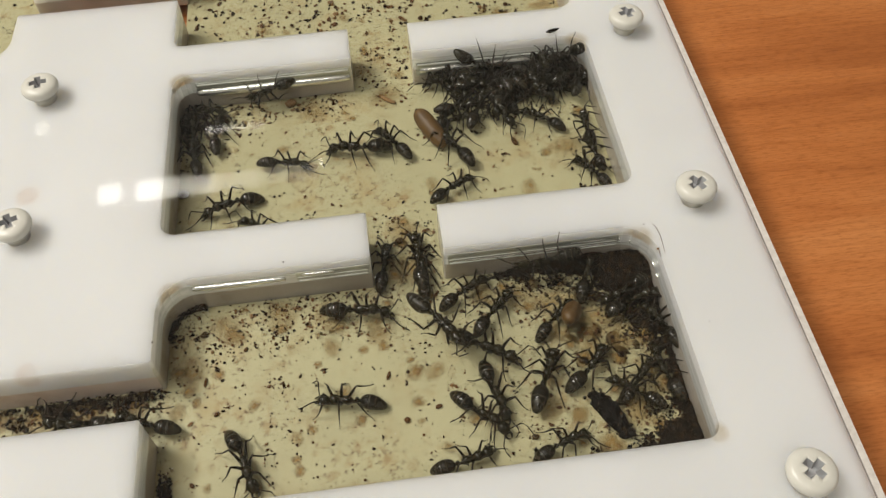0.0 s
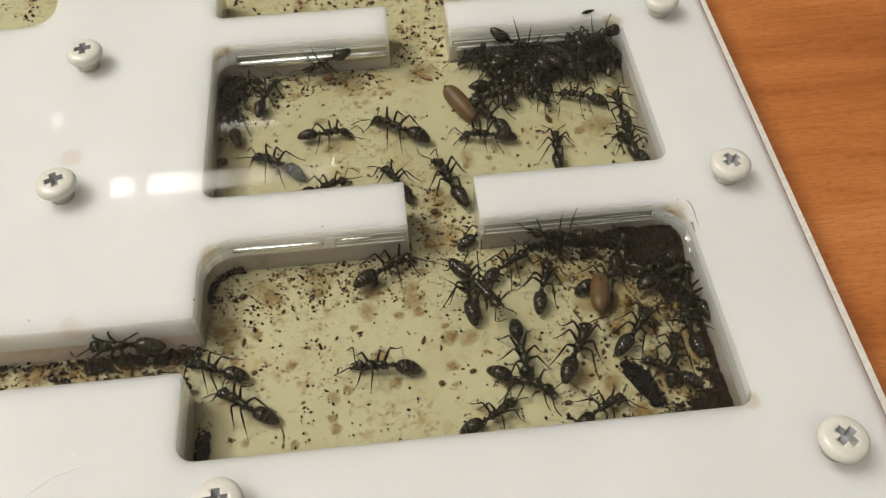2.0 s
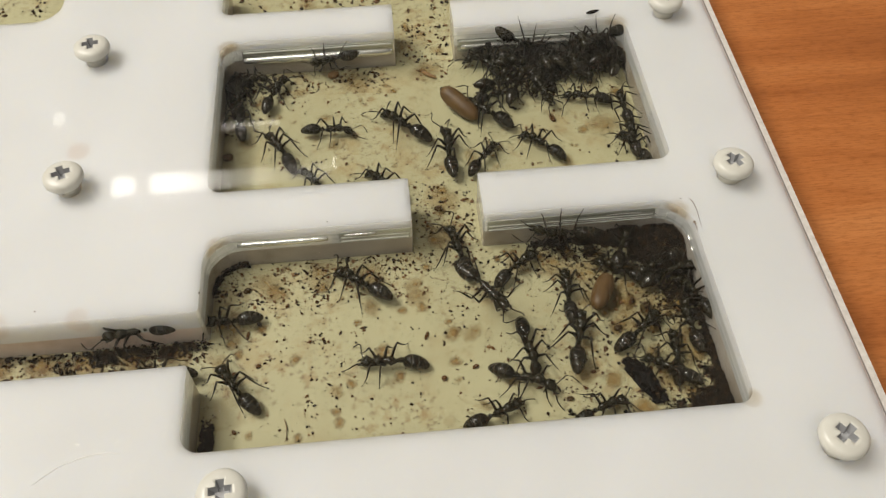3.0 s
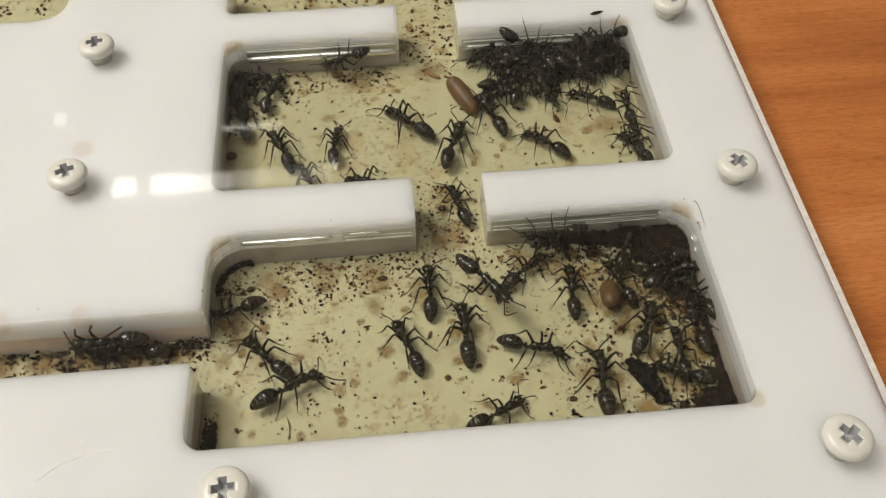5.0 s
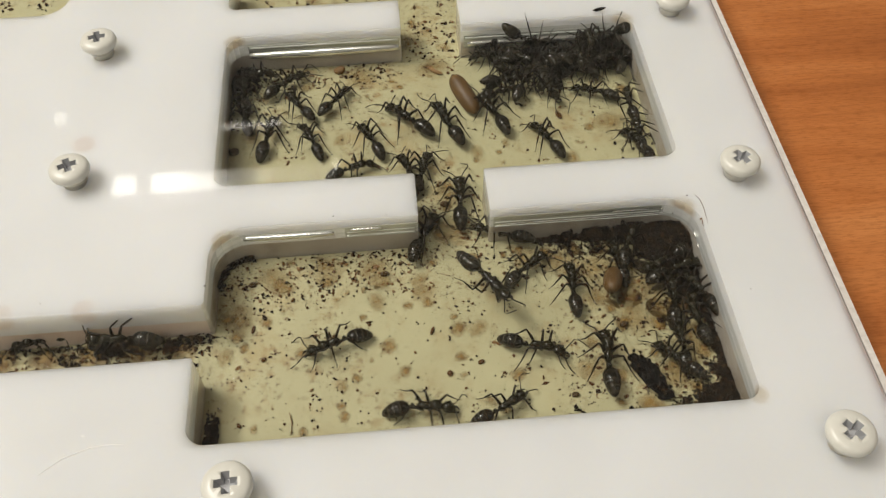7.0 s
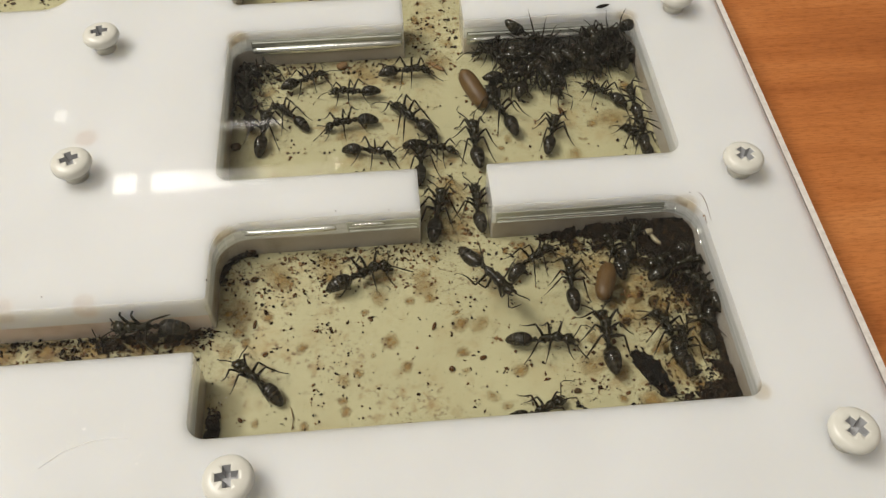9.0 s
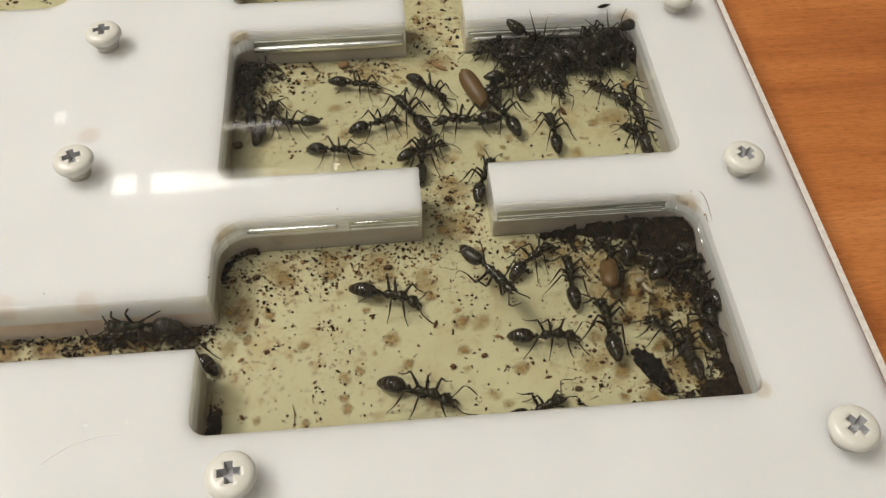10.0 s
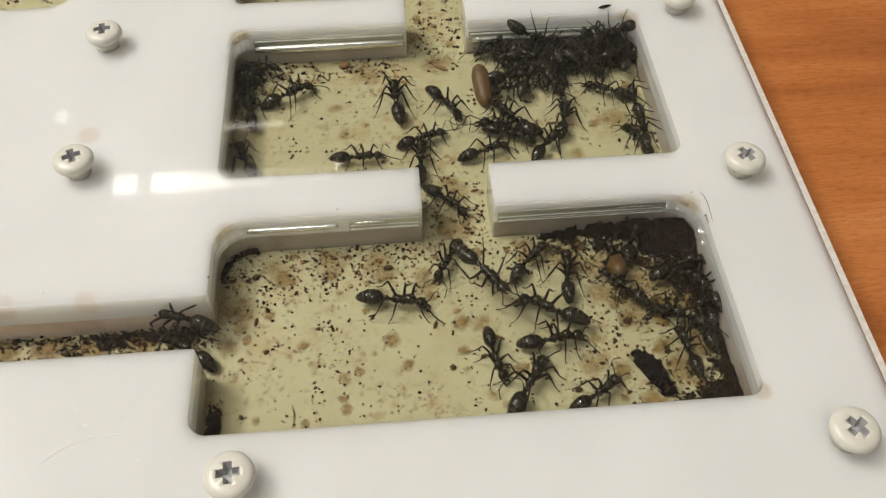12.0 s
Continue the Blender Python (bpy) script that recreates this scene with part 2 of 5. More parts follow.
SMEAR = make_stain("tan_smear", (0.40, 0.285, 0.105), (0.28, 0.178, 0.054), 0.66, 0.02, 0.55)
POLISHED = make_polished()
GLINT = make_bead()
STRIP = make_strip()
PALE_GLINT = make_noisy("pale_glint", (0.72, 0.74, 0.69), (0.90, 0.91, 0.87), 300, 0.2, 0.3)
EDGE_CUT = make_noisy("frosted_cut_edge", (0.60, 0.55, 0.51), (0.78, 0.74, 0.70), 900, 0.35, 0.6)
SEAM_DARK = make_noisy("grey_border_seam", (0.20, 0.18, 0.17), (0.32, 0.29, 0.27), 400, 0.4, 0.1)
SCREW_PAINT = make_noisy("cream_screw_paint", (0.64, 0.62, 0.55), (0.71, 0.69, 0.63), 300, 0.32, 0.08)
RECESS, _, _ = material("grey_screw_recess", (0.42, 0.42, 0.43), 0.35, 0.1)
STEEL, _, _ = material("screw_shank_steel", (0.66, 0.63, 0.55), 0.35, 0.2)
HAZE, _, _ = material("scratched_acrylic", (0.92, 0.91, 0.90), 0.5)
DUST, _, _ = material("pale_dust", (0.85, 0.84, 0.82), 0.6)
PLASTER = make_noisy("room_plaster", (0.74, 0.735, 0.72), (0.80, 0.795, 0.78), 3, 0.9, 0.1)


# ---- mesh helpers ----
def mesh_object(name, bm, mat, smooth=True, parent=None, label=""):
    me = bpy.data.meshes.new(name)
    bm.normal_update()
    bm.to_mesh(me)
    bm.free()
    me.materials.append(mat)
    if smooth:
        for p in me.polygons:
            p.use_smooth = True
    ob = new(name, me)
    if parent:
        ob.parent = parent
    if label:
        ob["label"] = label
    return ob


def part(name, bm, mat, parent, label="", at=(0, 0, 0), smooth=True):
    ob = mesh_object(name, bm, mat, smooth, parent, label)
    ob.location = [a * MM for a in at]
    return ob


def tube(bm, pts, radii, sides=8):
    """A limb along pts (mm) with a radius at each point, closed at both ends."""
    pts = [Vector(p) * MM for p in pts]
    rings = []
    for i, p in enumerate(pts):
        d = (pts[min(i + 1, len(pts) - 1)] - pts[max(i - 1, 0)]).normalized()
        a = d.orthogonal().normalized()
        b = d.cross(a)
        r = radii[i] * MM
        rings.append([bm.verts.new(p + (a * math.cos(k * math.tau / sides) + b * math.sin(k * math.tau / sides)) * r) for k in range(sides)])
    for r0, r1 in zip(rings, rings[1:]):
        # line up the rings so that the tube does not twist
        s = min(range(sides), key=lambda k: (r1[k].co - pts[0] - (r0[0].co - pts[0])).length)
        for k in range(sides):
            bm.faces.new((r0[k], r0[(k + 1) % sides], r1[(k + 1 + s) % sides], r1[(k + s) % sides]))
    bm.faces.new(rings[0][::-1])
    bm.faces.new(rings[-1])


def loft(bm, rows, sides=14):
    """A body along x: rows of (x, half width, half height, centre z) in mm."""
    rings = []
    for x, ry, rz, zc in rows:
        rings.append([bm.verts.new((x * MM, ry * math.cos(k * math.tau / sides) * MM, (zc + rz * math.sin(k * math.tau / sides)) * MM)) for k in range(sides)])
    for r0, r1 in zip(rings, rings[1:]):
        for k in range(sides):
            bm.faces.new((r0[k], r1[k], r1[(k + 1) % sides], r0[(k + 1) % sides]))
    bm.faces.new(rings[0])
    bm.faces.new(rings[-1][::-1])


def rounded(points, radii, steps=6):
    """A plan outline (mm) whose corners are rounded by radii."""
    out = []
    n = len(points)
    for i in range(n):
        p, a, b = Vector(points[i]), Vector(points[i - 1]), Vector(points[(i + 1) % n])
        r = radii[i]
        if r <= 0:
            out.append(p)
            continue
        u, w = (a - p).normalized(), (b - p).normalized()
        half = u.angle(w) / 2
        d = r / math.tan(half)
        centre = p + (u + w).normalized() * (r / math.sin(half))
        s, e = p + u * d - centre, p + w * d - centre
        for k in range(steps + 1):
            f = k / steps
            v = s.lerp(e, f)
            out.append(centre + v.normalized() * r)
    return out


def slab(outline, z0, z1, bev=0.0, south_round=0.0):
    """A sheet with that outline (mm), its upper rim bevelled; south_round: how far the rims that look south are
    rounded, which shapes a soft shading into them.
    """
    bm = bmesh.new()
    low = [bm.verts.new((p[0] * MM, p[1] * MM, z0 * MM)) for p in outline]
    face = bm.faces.new(low)
    face.normal_update()
    if face.normal.z > 0:
        face.normal_flip()
    top = bmesh.ops.extrude_face_region(bm, geom=[face])
    verts = [v for v in top["geom"] if isinstance(v, bmesh.types.BMVert)]
    bmesh.ops.translate(bm, verts=verts, vec=(0, 0, (z1 - z0) * MM))
    bmesh.ops.recalc_face_normals(bm, faces=bm.faces)
    if bev:
        edges = [e for e in bm.edges if all(abs(v.co.z - z1 * MM) < 1e-7 for v in e.verts)]
        soft = []
        if south_round:
            bm.normal_update()
            soft = [e for e in edges if min(f.normal.y for f in e.link_faces) < -0.9 and e.calc_length() > 5 * MM and e.verts[0].co.y > 0.01]
        bmesh.ops.bevel(bm, geom=[e for e in edges if e not in soft] if not soft else soft, offset=(south_round if soft else bev) * MM, segments=8 if soft else 2, affect="EDGES", profile=0.5)
    return bm


# ---- room, table ----
def box(bm, x0, y0, z0, x1, y1, z1):
    m = Matrix.Translation(((x0 + x1) / 2, (y0 + y1) / 2, (z0 + z1) / 2)) @ Matrix.Diagonal((x1 - x0, y1 - y0, z1 - z0, 1))
    bmesh.ops.create_cube(bm, size=1, matrix=m)


def build_room():
    for name, b in (("wall_north", (-3, 3.5, -0.75, 3, 3.6, 1.75)), ("wall_south", (-3, -3.6, -0.75, 3, -3.5, 1.75)),
                    ("wall_east", (3, -3.6, -0.75, 3.1, 3.6, 1.75)), ("wall_west", (-3.1, -3.6, -0.75, -3, 3.6, 1.75)),
                    ("floor", (-3, -3.5, -0.85, 3, 3.5, -0.75)), ("ceiling", (-3, -3.5, 1.75, 3, 3.5, 1.85))):
        bm = bmesh.new()
        box(bm, *b)
        tagged(mesh_object(name, bm, PLASTER, False), "plain pale plaster " + name.split("_")[0] + " of the room", "room", kind="structure")


def glow(name, strength):
    m = bpy.data.materials.new(name)
    m.use_nodes = True
    b = m.node_tree.nodes["Principled BSDF"]
    b.inputs["Base Color"].default_value = (0.8, 0.8, 0.78, 1)
    b.inputs["Emission Color"].default_value = (*WARM, 1)
    b.inputs["Emission Strength"].default_value = strength
    return m


def build_lamps():
    """Small lit ceiling fittings across the room, which mirror in the clear cover."""
    for x, y, w, d, power in ((-0.585, 1.592, 0.105, 0.062, 6.5), (-0.475, 1.590, 0.115, 0.056, 4.6), (-0.715, 1.592, 0.058, 0.058, 5.5), (-0.36, 1.592, 0.115, 0.052, 2.4), (-0.22, 1.594, 0.165, 0.048, 1.2), (-0.37, 1.80, 0.17, 0.006, 4.2), (-0.125, 1.62, 0.010, 0.026, 6.0), (-0.94, 1.88, 0.03, 0.04, 2.6)):
        fitting = tagged(new("ceiling_lamp"), "small lit ceiling lamp with a warm white diffuser", "lamp", "ceiling lamps")
        bm = bmesh.new()
        box(bm, x - w / 2 - 0.01, y - d / 2 - 0.01, 1.705, x + w / 2 + 0.01, y + d / 2 + 0.01, 1.75)
        part("housing", bm, PLASTER, fitting, smooth=False)
        bm = bmesh.new()
        box(bm, x - w / 2, y - d / 2, 1.695, x + w / 2, y + d / 2, 1.704)
        part("diffuser", bm, glow("lamp_diffuser", power), fitting, "glowing diffuser", smooth=False)


def build_table():
    table = tagged(new("table"), "orange-brown wood veneer table top under the nest", "table")
    bm = bmesh.new()
    box(bm, -0.7, -0.45, -0.03, 0.7, 0.45, 0)
    bmesh.ops.bevel(bm, geom=list(bm.edges), offset=0.003, segments=2, affect="EDGES")
    part("tabletop", bm, WOOD, table, smooth=False)
    for x in (-0.62, 0.62):
        for y in (-0.38, 0.38):
            bm = bmesh.new()
            box(bm, x - 0.03, y - 0.03, -0.75, x + 0.03, y + 0.03, -0.03)
            part("leg", bm, WOOD, table, smooth=False)


# ---- the nest ----
EDGE = 111.5
RIGHT = [(-90, -70), (EDGE, -70), (EDGE, 190), (-90, 190), (-90, 148.3), (-35.7, 148.3), (-35.7, 133.6), (0.6, 133.6), (0.6, 148.3), (92, 148.3),
         (92, 105.6), (53.4, 105.6), (53.4, 95.8), (92, 95.8), (92, 52.0), (53.4, 52.0), (53.4, 41.5), (92, 41.5), (92, -1.0), (0.6, -1.0), (0.6, 14.7), (-90, 14.7)]
RIGHT_R = [2, 2, 2, 2, 0, 4, 0.4, 0.4, 4, 4, 4, 0.4, 0.4, 4.5, 3, 0.4, 0.4, 6, 2.6, 3.2, 0.5, 0]
LEFT = [(-90, 25.2), (1.6, 25.2), (1.6, 41.5), (39.9, 41.5), (39.9, 52.0), (1.3, 52.0), (1.3, 95.8), (39.9, 95.8), (39.9, 105.6), (1.1, 105.6), (1.1, 122.3),
        (-35.7, 122.3), (-35.7, 107.5), (-90, 107.5)]
LEFT_R = [0, 0.6, 6, 0.4, 0.4, 3, 4, 0.4, 0.4, 2, 0.5, 0.5, 6, 0]


STEP, SPACER = 11.7, 8.7   # undersides of the white sheet and of the clear-edged layer glued to it


def build_nest():
    nest = tagged(new("ant_nest"), "flat white acrylic ant nest with carved chambers and tunnels", "ant nest")
    for outline, radii in ((RIGHT, RIGHT_R), (LEFT, LEFT_R)):
        bm = slab(rounded(outline, radii), FLOOR + 0.02, RIM - 0.1, 0.55, 1.3)
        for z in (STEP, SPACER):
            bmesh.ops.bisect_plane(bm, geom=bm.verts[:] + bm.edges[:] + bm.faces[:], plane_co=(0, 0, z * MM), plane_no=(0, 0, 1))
        sheet = part("white_sheet", bm, WHITE, nest, "thick glossy white acrylic sheet with polished walls, soiled and tinted with shade at their foot", smooth=False)
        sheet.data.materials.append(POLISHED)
        sheet.data.materials.append(SHADED_SOILED)
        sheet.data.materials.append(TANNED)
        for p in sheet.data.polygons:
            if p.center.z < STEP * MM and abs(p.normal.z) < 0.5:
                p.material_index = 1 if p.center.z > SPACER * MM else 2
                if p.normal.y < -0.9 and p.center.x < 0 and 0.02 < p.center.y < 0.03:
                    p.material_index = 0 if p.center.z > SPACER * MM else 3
    # mirror beads added to draw the bright highlight along the walls
    for x0, x1, y, z, r in ((7, 24, 41.5, 10.5, 0.7), (27, 33, 41.5, 11.0, 0.45), (5.5, 39.2, 95.8, 8.5, 1.15), (77, 84, 41.5, 10.8, 0.3), (55, 88, 41.5, 9.4, 0.32), (55, 86, 95.8, 8.2, 0.9)):
        bm = bmesh.new()
        n = 24
        tube(bm, [(x0 + (x1 - x0) * k / n, y + 0.12 * r + 0.03 * math.sin(k * 1.7), z) for k in range(n + 1)], [r * (0.35 + 0.65 * math.sin(math.pi * (k + 1) / (n + 2)) ** 0.3) for k in range(n + 1)], 24)
        part("glue_seam", bm, GLINT, nest, "glossy mirror bead added for the bright line along the wall")
    for x0, x1, y, z0, z1 in ((54.2, 86.5, 41.5, 8.9, 11.7), (26.0, 39.4, 41.5, 9.2, 11.8), (5.5, 39.4, 95.8, 7.6, 11.2), (54.2, 87.0, 95.8, 6.9, 10.4)):
        bm = bmesh.new()
        box(bm, x0 * MM, (y - 0.12) * MM, z0 * MM, x1 * MM, (y + 0.3) * MM, z1 * MM)
        part("clear_strip", bm, STRIP, nest, "greenish edge of a clear acrylic layer, reflection streaks in its colour", smooth=False)
        # thin pale tubes whose colour stands for the strip's bright highlight lines
        for z, r in ((z0 + 0.15, 0.26), (z0 + 0.45 * (z1 - z0), 0.16)) if y < 60 else ((z1 - 0.5, 0.3),):
            bm = bmesh.new()
            n = 30
            tube(bm, [(x0 + 0.3 + (x1 - x0 - 0.6) * k / n, y - 0.1, z + 0.04 * math.sin(k * 2.3)) for k in range(n + 1)], [r * (0.8 + 0.25 * noise.noise(Vector((k * 0.7, x0, y)))) for k in range(n + 1)], 10)
            part("glue_seam", bm, PALE_GLINT, nest, "pale line that draws the bright edge highlight of a clear layer")
    for x, y, z, r, long in ((91.75, 35.5, 9.5, 0.28, 1.6), (91.85, 33.2, 9.0, 0.22, 1.2), (86.6, 41.2, 10.6, 0.25, 0.7), (88.6, 40.6, 10.2, 0.2, 0.6)):
        bm = bmesh.new()      # small beads added as glints in the rounded corner
        tube(bm, [(x, y + long * (k / 6 - 0.5), z + 0.3 * k / 6) for k in range(7)], [r * math.sin(math.pi * (k + 0.6) / 7.2) for k in range(7)], 10)
        part("glue_drop", bm, GLINT, nest, "small shiny bead added for a glint on the wall")
    part("floor_plate", slab([(-90, -70), (EDGE + 0.1, -70), (EDGE + 0.1, 190), (0.4, 190), (0.4, 118), (-35.5, 118), (-35.5, 190), (-90, 190)], TABLE + 0.02, FLOOR), CREAM, nest, "cream floor stained brown and littered with specks", smooth=False)
    cover = part("cover_sheet", slab(rounded([(-90, -70), (EDGE, -70), (EDGE, 190), (-90, 190)], [2] * 4), RIM, COVER, 0.2), CLEAR, nest, "clear glossy acrylic cover", smooth=False)
    cover.visible_shadow = False
    cover.data.materials.append(EDGE_CUT)
    for p in cover.data.polygons:
        if abs(p.normal.z) < 0.9:
            p.material_index = 1
    bm = bmesh.new()      # sawn border of the cover, parted from the sheet by a dark seam
    box(bm, (EDGE - 1.25) * MM, -0.07, (COVER + 0.004) * MM, (EDGE - 0.1) * MM, 0.19, (COVER + 0.03) * MM)
    part("sawn_border", bm, EDGE_CUT, nest, "frosted pinkish sawn border of the cover", smooth=False)
    bm = bmesh.new()
    box(bm, (EDGE - 1.5) * MM, -0.07, (COVER + 0.004) * MM, (EDGE - 1.25) * MM, 0.19, (COVER + 0.02) * MM)
    part("border_seam", bm, SEAM_DARK, nest, "thin grey seam inside the sawn border", smooth=False)
    rr = random.Random(61)
    bm = bmesh.new()
    for k in range(60):
        chunk(bm, EDGE - 1.75 + rr.gauss(0, 0.05), -20 + k * 0.95 + rr.uniform(-0.2, 0.2), COVER + 0.03, rr.uniform(0.04, 0.14), rr, 0.4)
    part("saw_chips", bm, DUST, nest, "row of bright saw marks along the border", smooth=False)
    return nest


def screw_meshes():
    """Pan-head cross-recess screw: domed head with a sunken cross, shank below."""
    bm = bmesh.new()
    prof = [(0.0, 2.70), (1.2, 2.68), (2.3, 2.58), (3.0, 2.42), (3.45, 2.16), (3.70, 1.8), (3.78, 1.35), (3.74, 0.85), (3.55, 0.6), (0.0, 0.6)]
    seg = 40
    rings = []
    for r, z in prof:
        if r == 0:
            rings.append([bm.verts.new((0, 0, z * MM))])
        else:
            rings.append([bm.verts.new((r * math.cos(k * math.tau / seg) * MM, r * math.sin(k * math.tau / seg) * MM, z * MM)) for k in range(seg)])
    for a, b in zip(rings, rings[1:]):
        for k in range(seg):
            f = [a[k % len(a)], a[(k + 1) % len(a)], b[(k + 1) % len(b)], b[k % len(b)]]
            f = list(dict.fromkeys(f))
            bm.faces.new(f)
    bmesh.ops.recalc_face_normals(bm, faces=bm.faces)
    return bm


def cross_bm(arm, width, z0, z1, taper):
    """The plus-shaped recess as a sunken cup with sloping walls."""
    a, w = arm, width
    plan = [(w, w), (w, a), (-w, a), (-w, w), (-a, w), (-a, -w), (-w, -w), (-w, -a), (w, -a), (w, -w), (a, -w), (a, w)]
    bm = bmesh.new()
    top = [bm.verts.new((x * MM, y * MM, z1 * MM)) for x, y in plan]
    low = [bm.verts.new((x * taper * MM, y * taper * MM, z0 * MM)) for x, y in plan]
    n = len(plan)
    for k in range(n):
        bm.faces.new((top[k], top[(k + 1) % n], low[(k + 1) % n], low[k]))
    bm.faces.new(low)
    bmesh.ops.recalc_face_normals(bm, faces=bm.faces)
    return bm


def build_screws():
    screw = tagged(new("screw"), "cream painted pan-head cross screw through the clear cover", "screw", "screws of the cover")
    head = part("head", screw_meshes(), SCREW_PAINT, screw)
    cut_bm = cross_bm(1.95, 0.70, 1.1, 3.2, 0.55)
    bmesh.ops.holes_fill(cut_bm, edges=cut_bm.edges)
    bmesh.ops.recalc_face_normals(cut_bm, faces=cut_bm.faces)
    cutter = mesh_object("cutter", cut_bm, RECESS, False)
    mod = head.modifiers.new("cross", "BOOLEAN")
    mod.object, mod.operation, mod.solver = cutter, "DIFFERENCE", "EXACT"
    bpy.context.view_layer.update()
    me = bpy.data.meshes.new_from_object(head.evaluated_get(bpy.context.evaluated_depsgraph_get()))
    head.modifiers.clear()
    head.data = me
    bpy.data.objects.remove(cutter)
    me.materials.clear()
    me.materials.append(SCREW_PAINT)
    me.materials.append(RECESS)
    for p in me.polygons:
        c = p.center / MM
        inside = abs(c.x) < 1.9 and abs(c.y) < 1.9 and (abs(c.x) < 0.72 or abs(c.y) < 0.72)
        if inside and (c.z < 2.3 and c.z > 0.5 and (p.normal.z < 0.9 or c.z < 1.5)) and Vector((c.x, c.y)).length < 2.1:
            p.material_index = 1
            p.use_smooth = False
        else:
            p.use_smooth = True
    bm = bmesh.new()
    tube(bm, [(0, 0, -2.1), (0, 0, 0.8)], [2.3, 2.5], 20)
    part("shank", bm, STEEL, screw)
    bm = bmesh.new()
    tube(bm, [(0, 0, -0.5), (0, 0, 0.1), (0, 0, 0.6)], [2.9, 3.3, 3.0], 24)
    part("washer_ring", bm, CLEAR, screw, "clear plastic rim of the screw hole")
    spots = [(-25.05, 92.9, 8), (-25.0, 55.8, 20), (8.45, -9.3, 4), (101.7, -9.6, 35), (101.6, 46.2, 28), (101.2, 95.9, 15), (-24.9, 132.5, 50), (100.8, 145.2, 5)]
    for i, (x, y, a) in enumerate(spots):
        m = pose(x * MM, y * MM, (COVER - 0.15) * MM, 0, 0, a)
        if i == 0:
            screw.matrix_world = m
        else:
            copy_thing(screw, m)


# ---- ants ----
LEGS = [  # coxa, knee, ankle, foot for the right side (y negative), in mm from the ant's base
    ("leg", (2.6, -0.4, 1.9), (3.9, -1.9, 4.1), (4.7, -2.7, 1.4), (5.6, -3.3, 0.08)),
    ("leg", (1.3, -0.45, 1.8), (1.0, -2.1, 4.3), (0.7, -3.3, 1.5), (0.3, -4.3, 0.08)),
    ("leg", (0.2, -0.4, 1.8), (-1.5, -2.0, 4.6), (-2.7, -3.0, 1.6), (-3.9, -3.9, 0.08)),
]


def leg_bm(c, k, a, f, side):
    c, k, a, f = (Vector((p[0] - c[0], (p[1] - c[1]) * side, p[2] - c[2])) for p in (c, k, a, f))
    bm = bmesh.new()
    mid = c.lerp(k, 0.5) + Vector((0, 0, 0.25))
    tube(bm, [c, c.lerp(k, 0.12), c.lerp(k, 0.3) + Vector((0, 0, 0.15)), mid, k.lerp(mid, 0.15), k], [0.36, 0.30, 0.29, 0.26, 0.18, 0.15], 7)
    tube(bm, [k, k.lerp(a, 0.25), k.lerp(a, 0.6), a], [0.14, 0.19, 0.18, 0.12], 6)
    tube(bm, [a, a.lerp(f, 0.5) + Vector((0, 0, -0.12)), f, f + Vector((0.25, -0.1 * side, 0.0))], [0.11, 0.09, 0.08, 0.05], 5)
    return bm


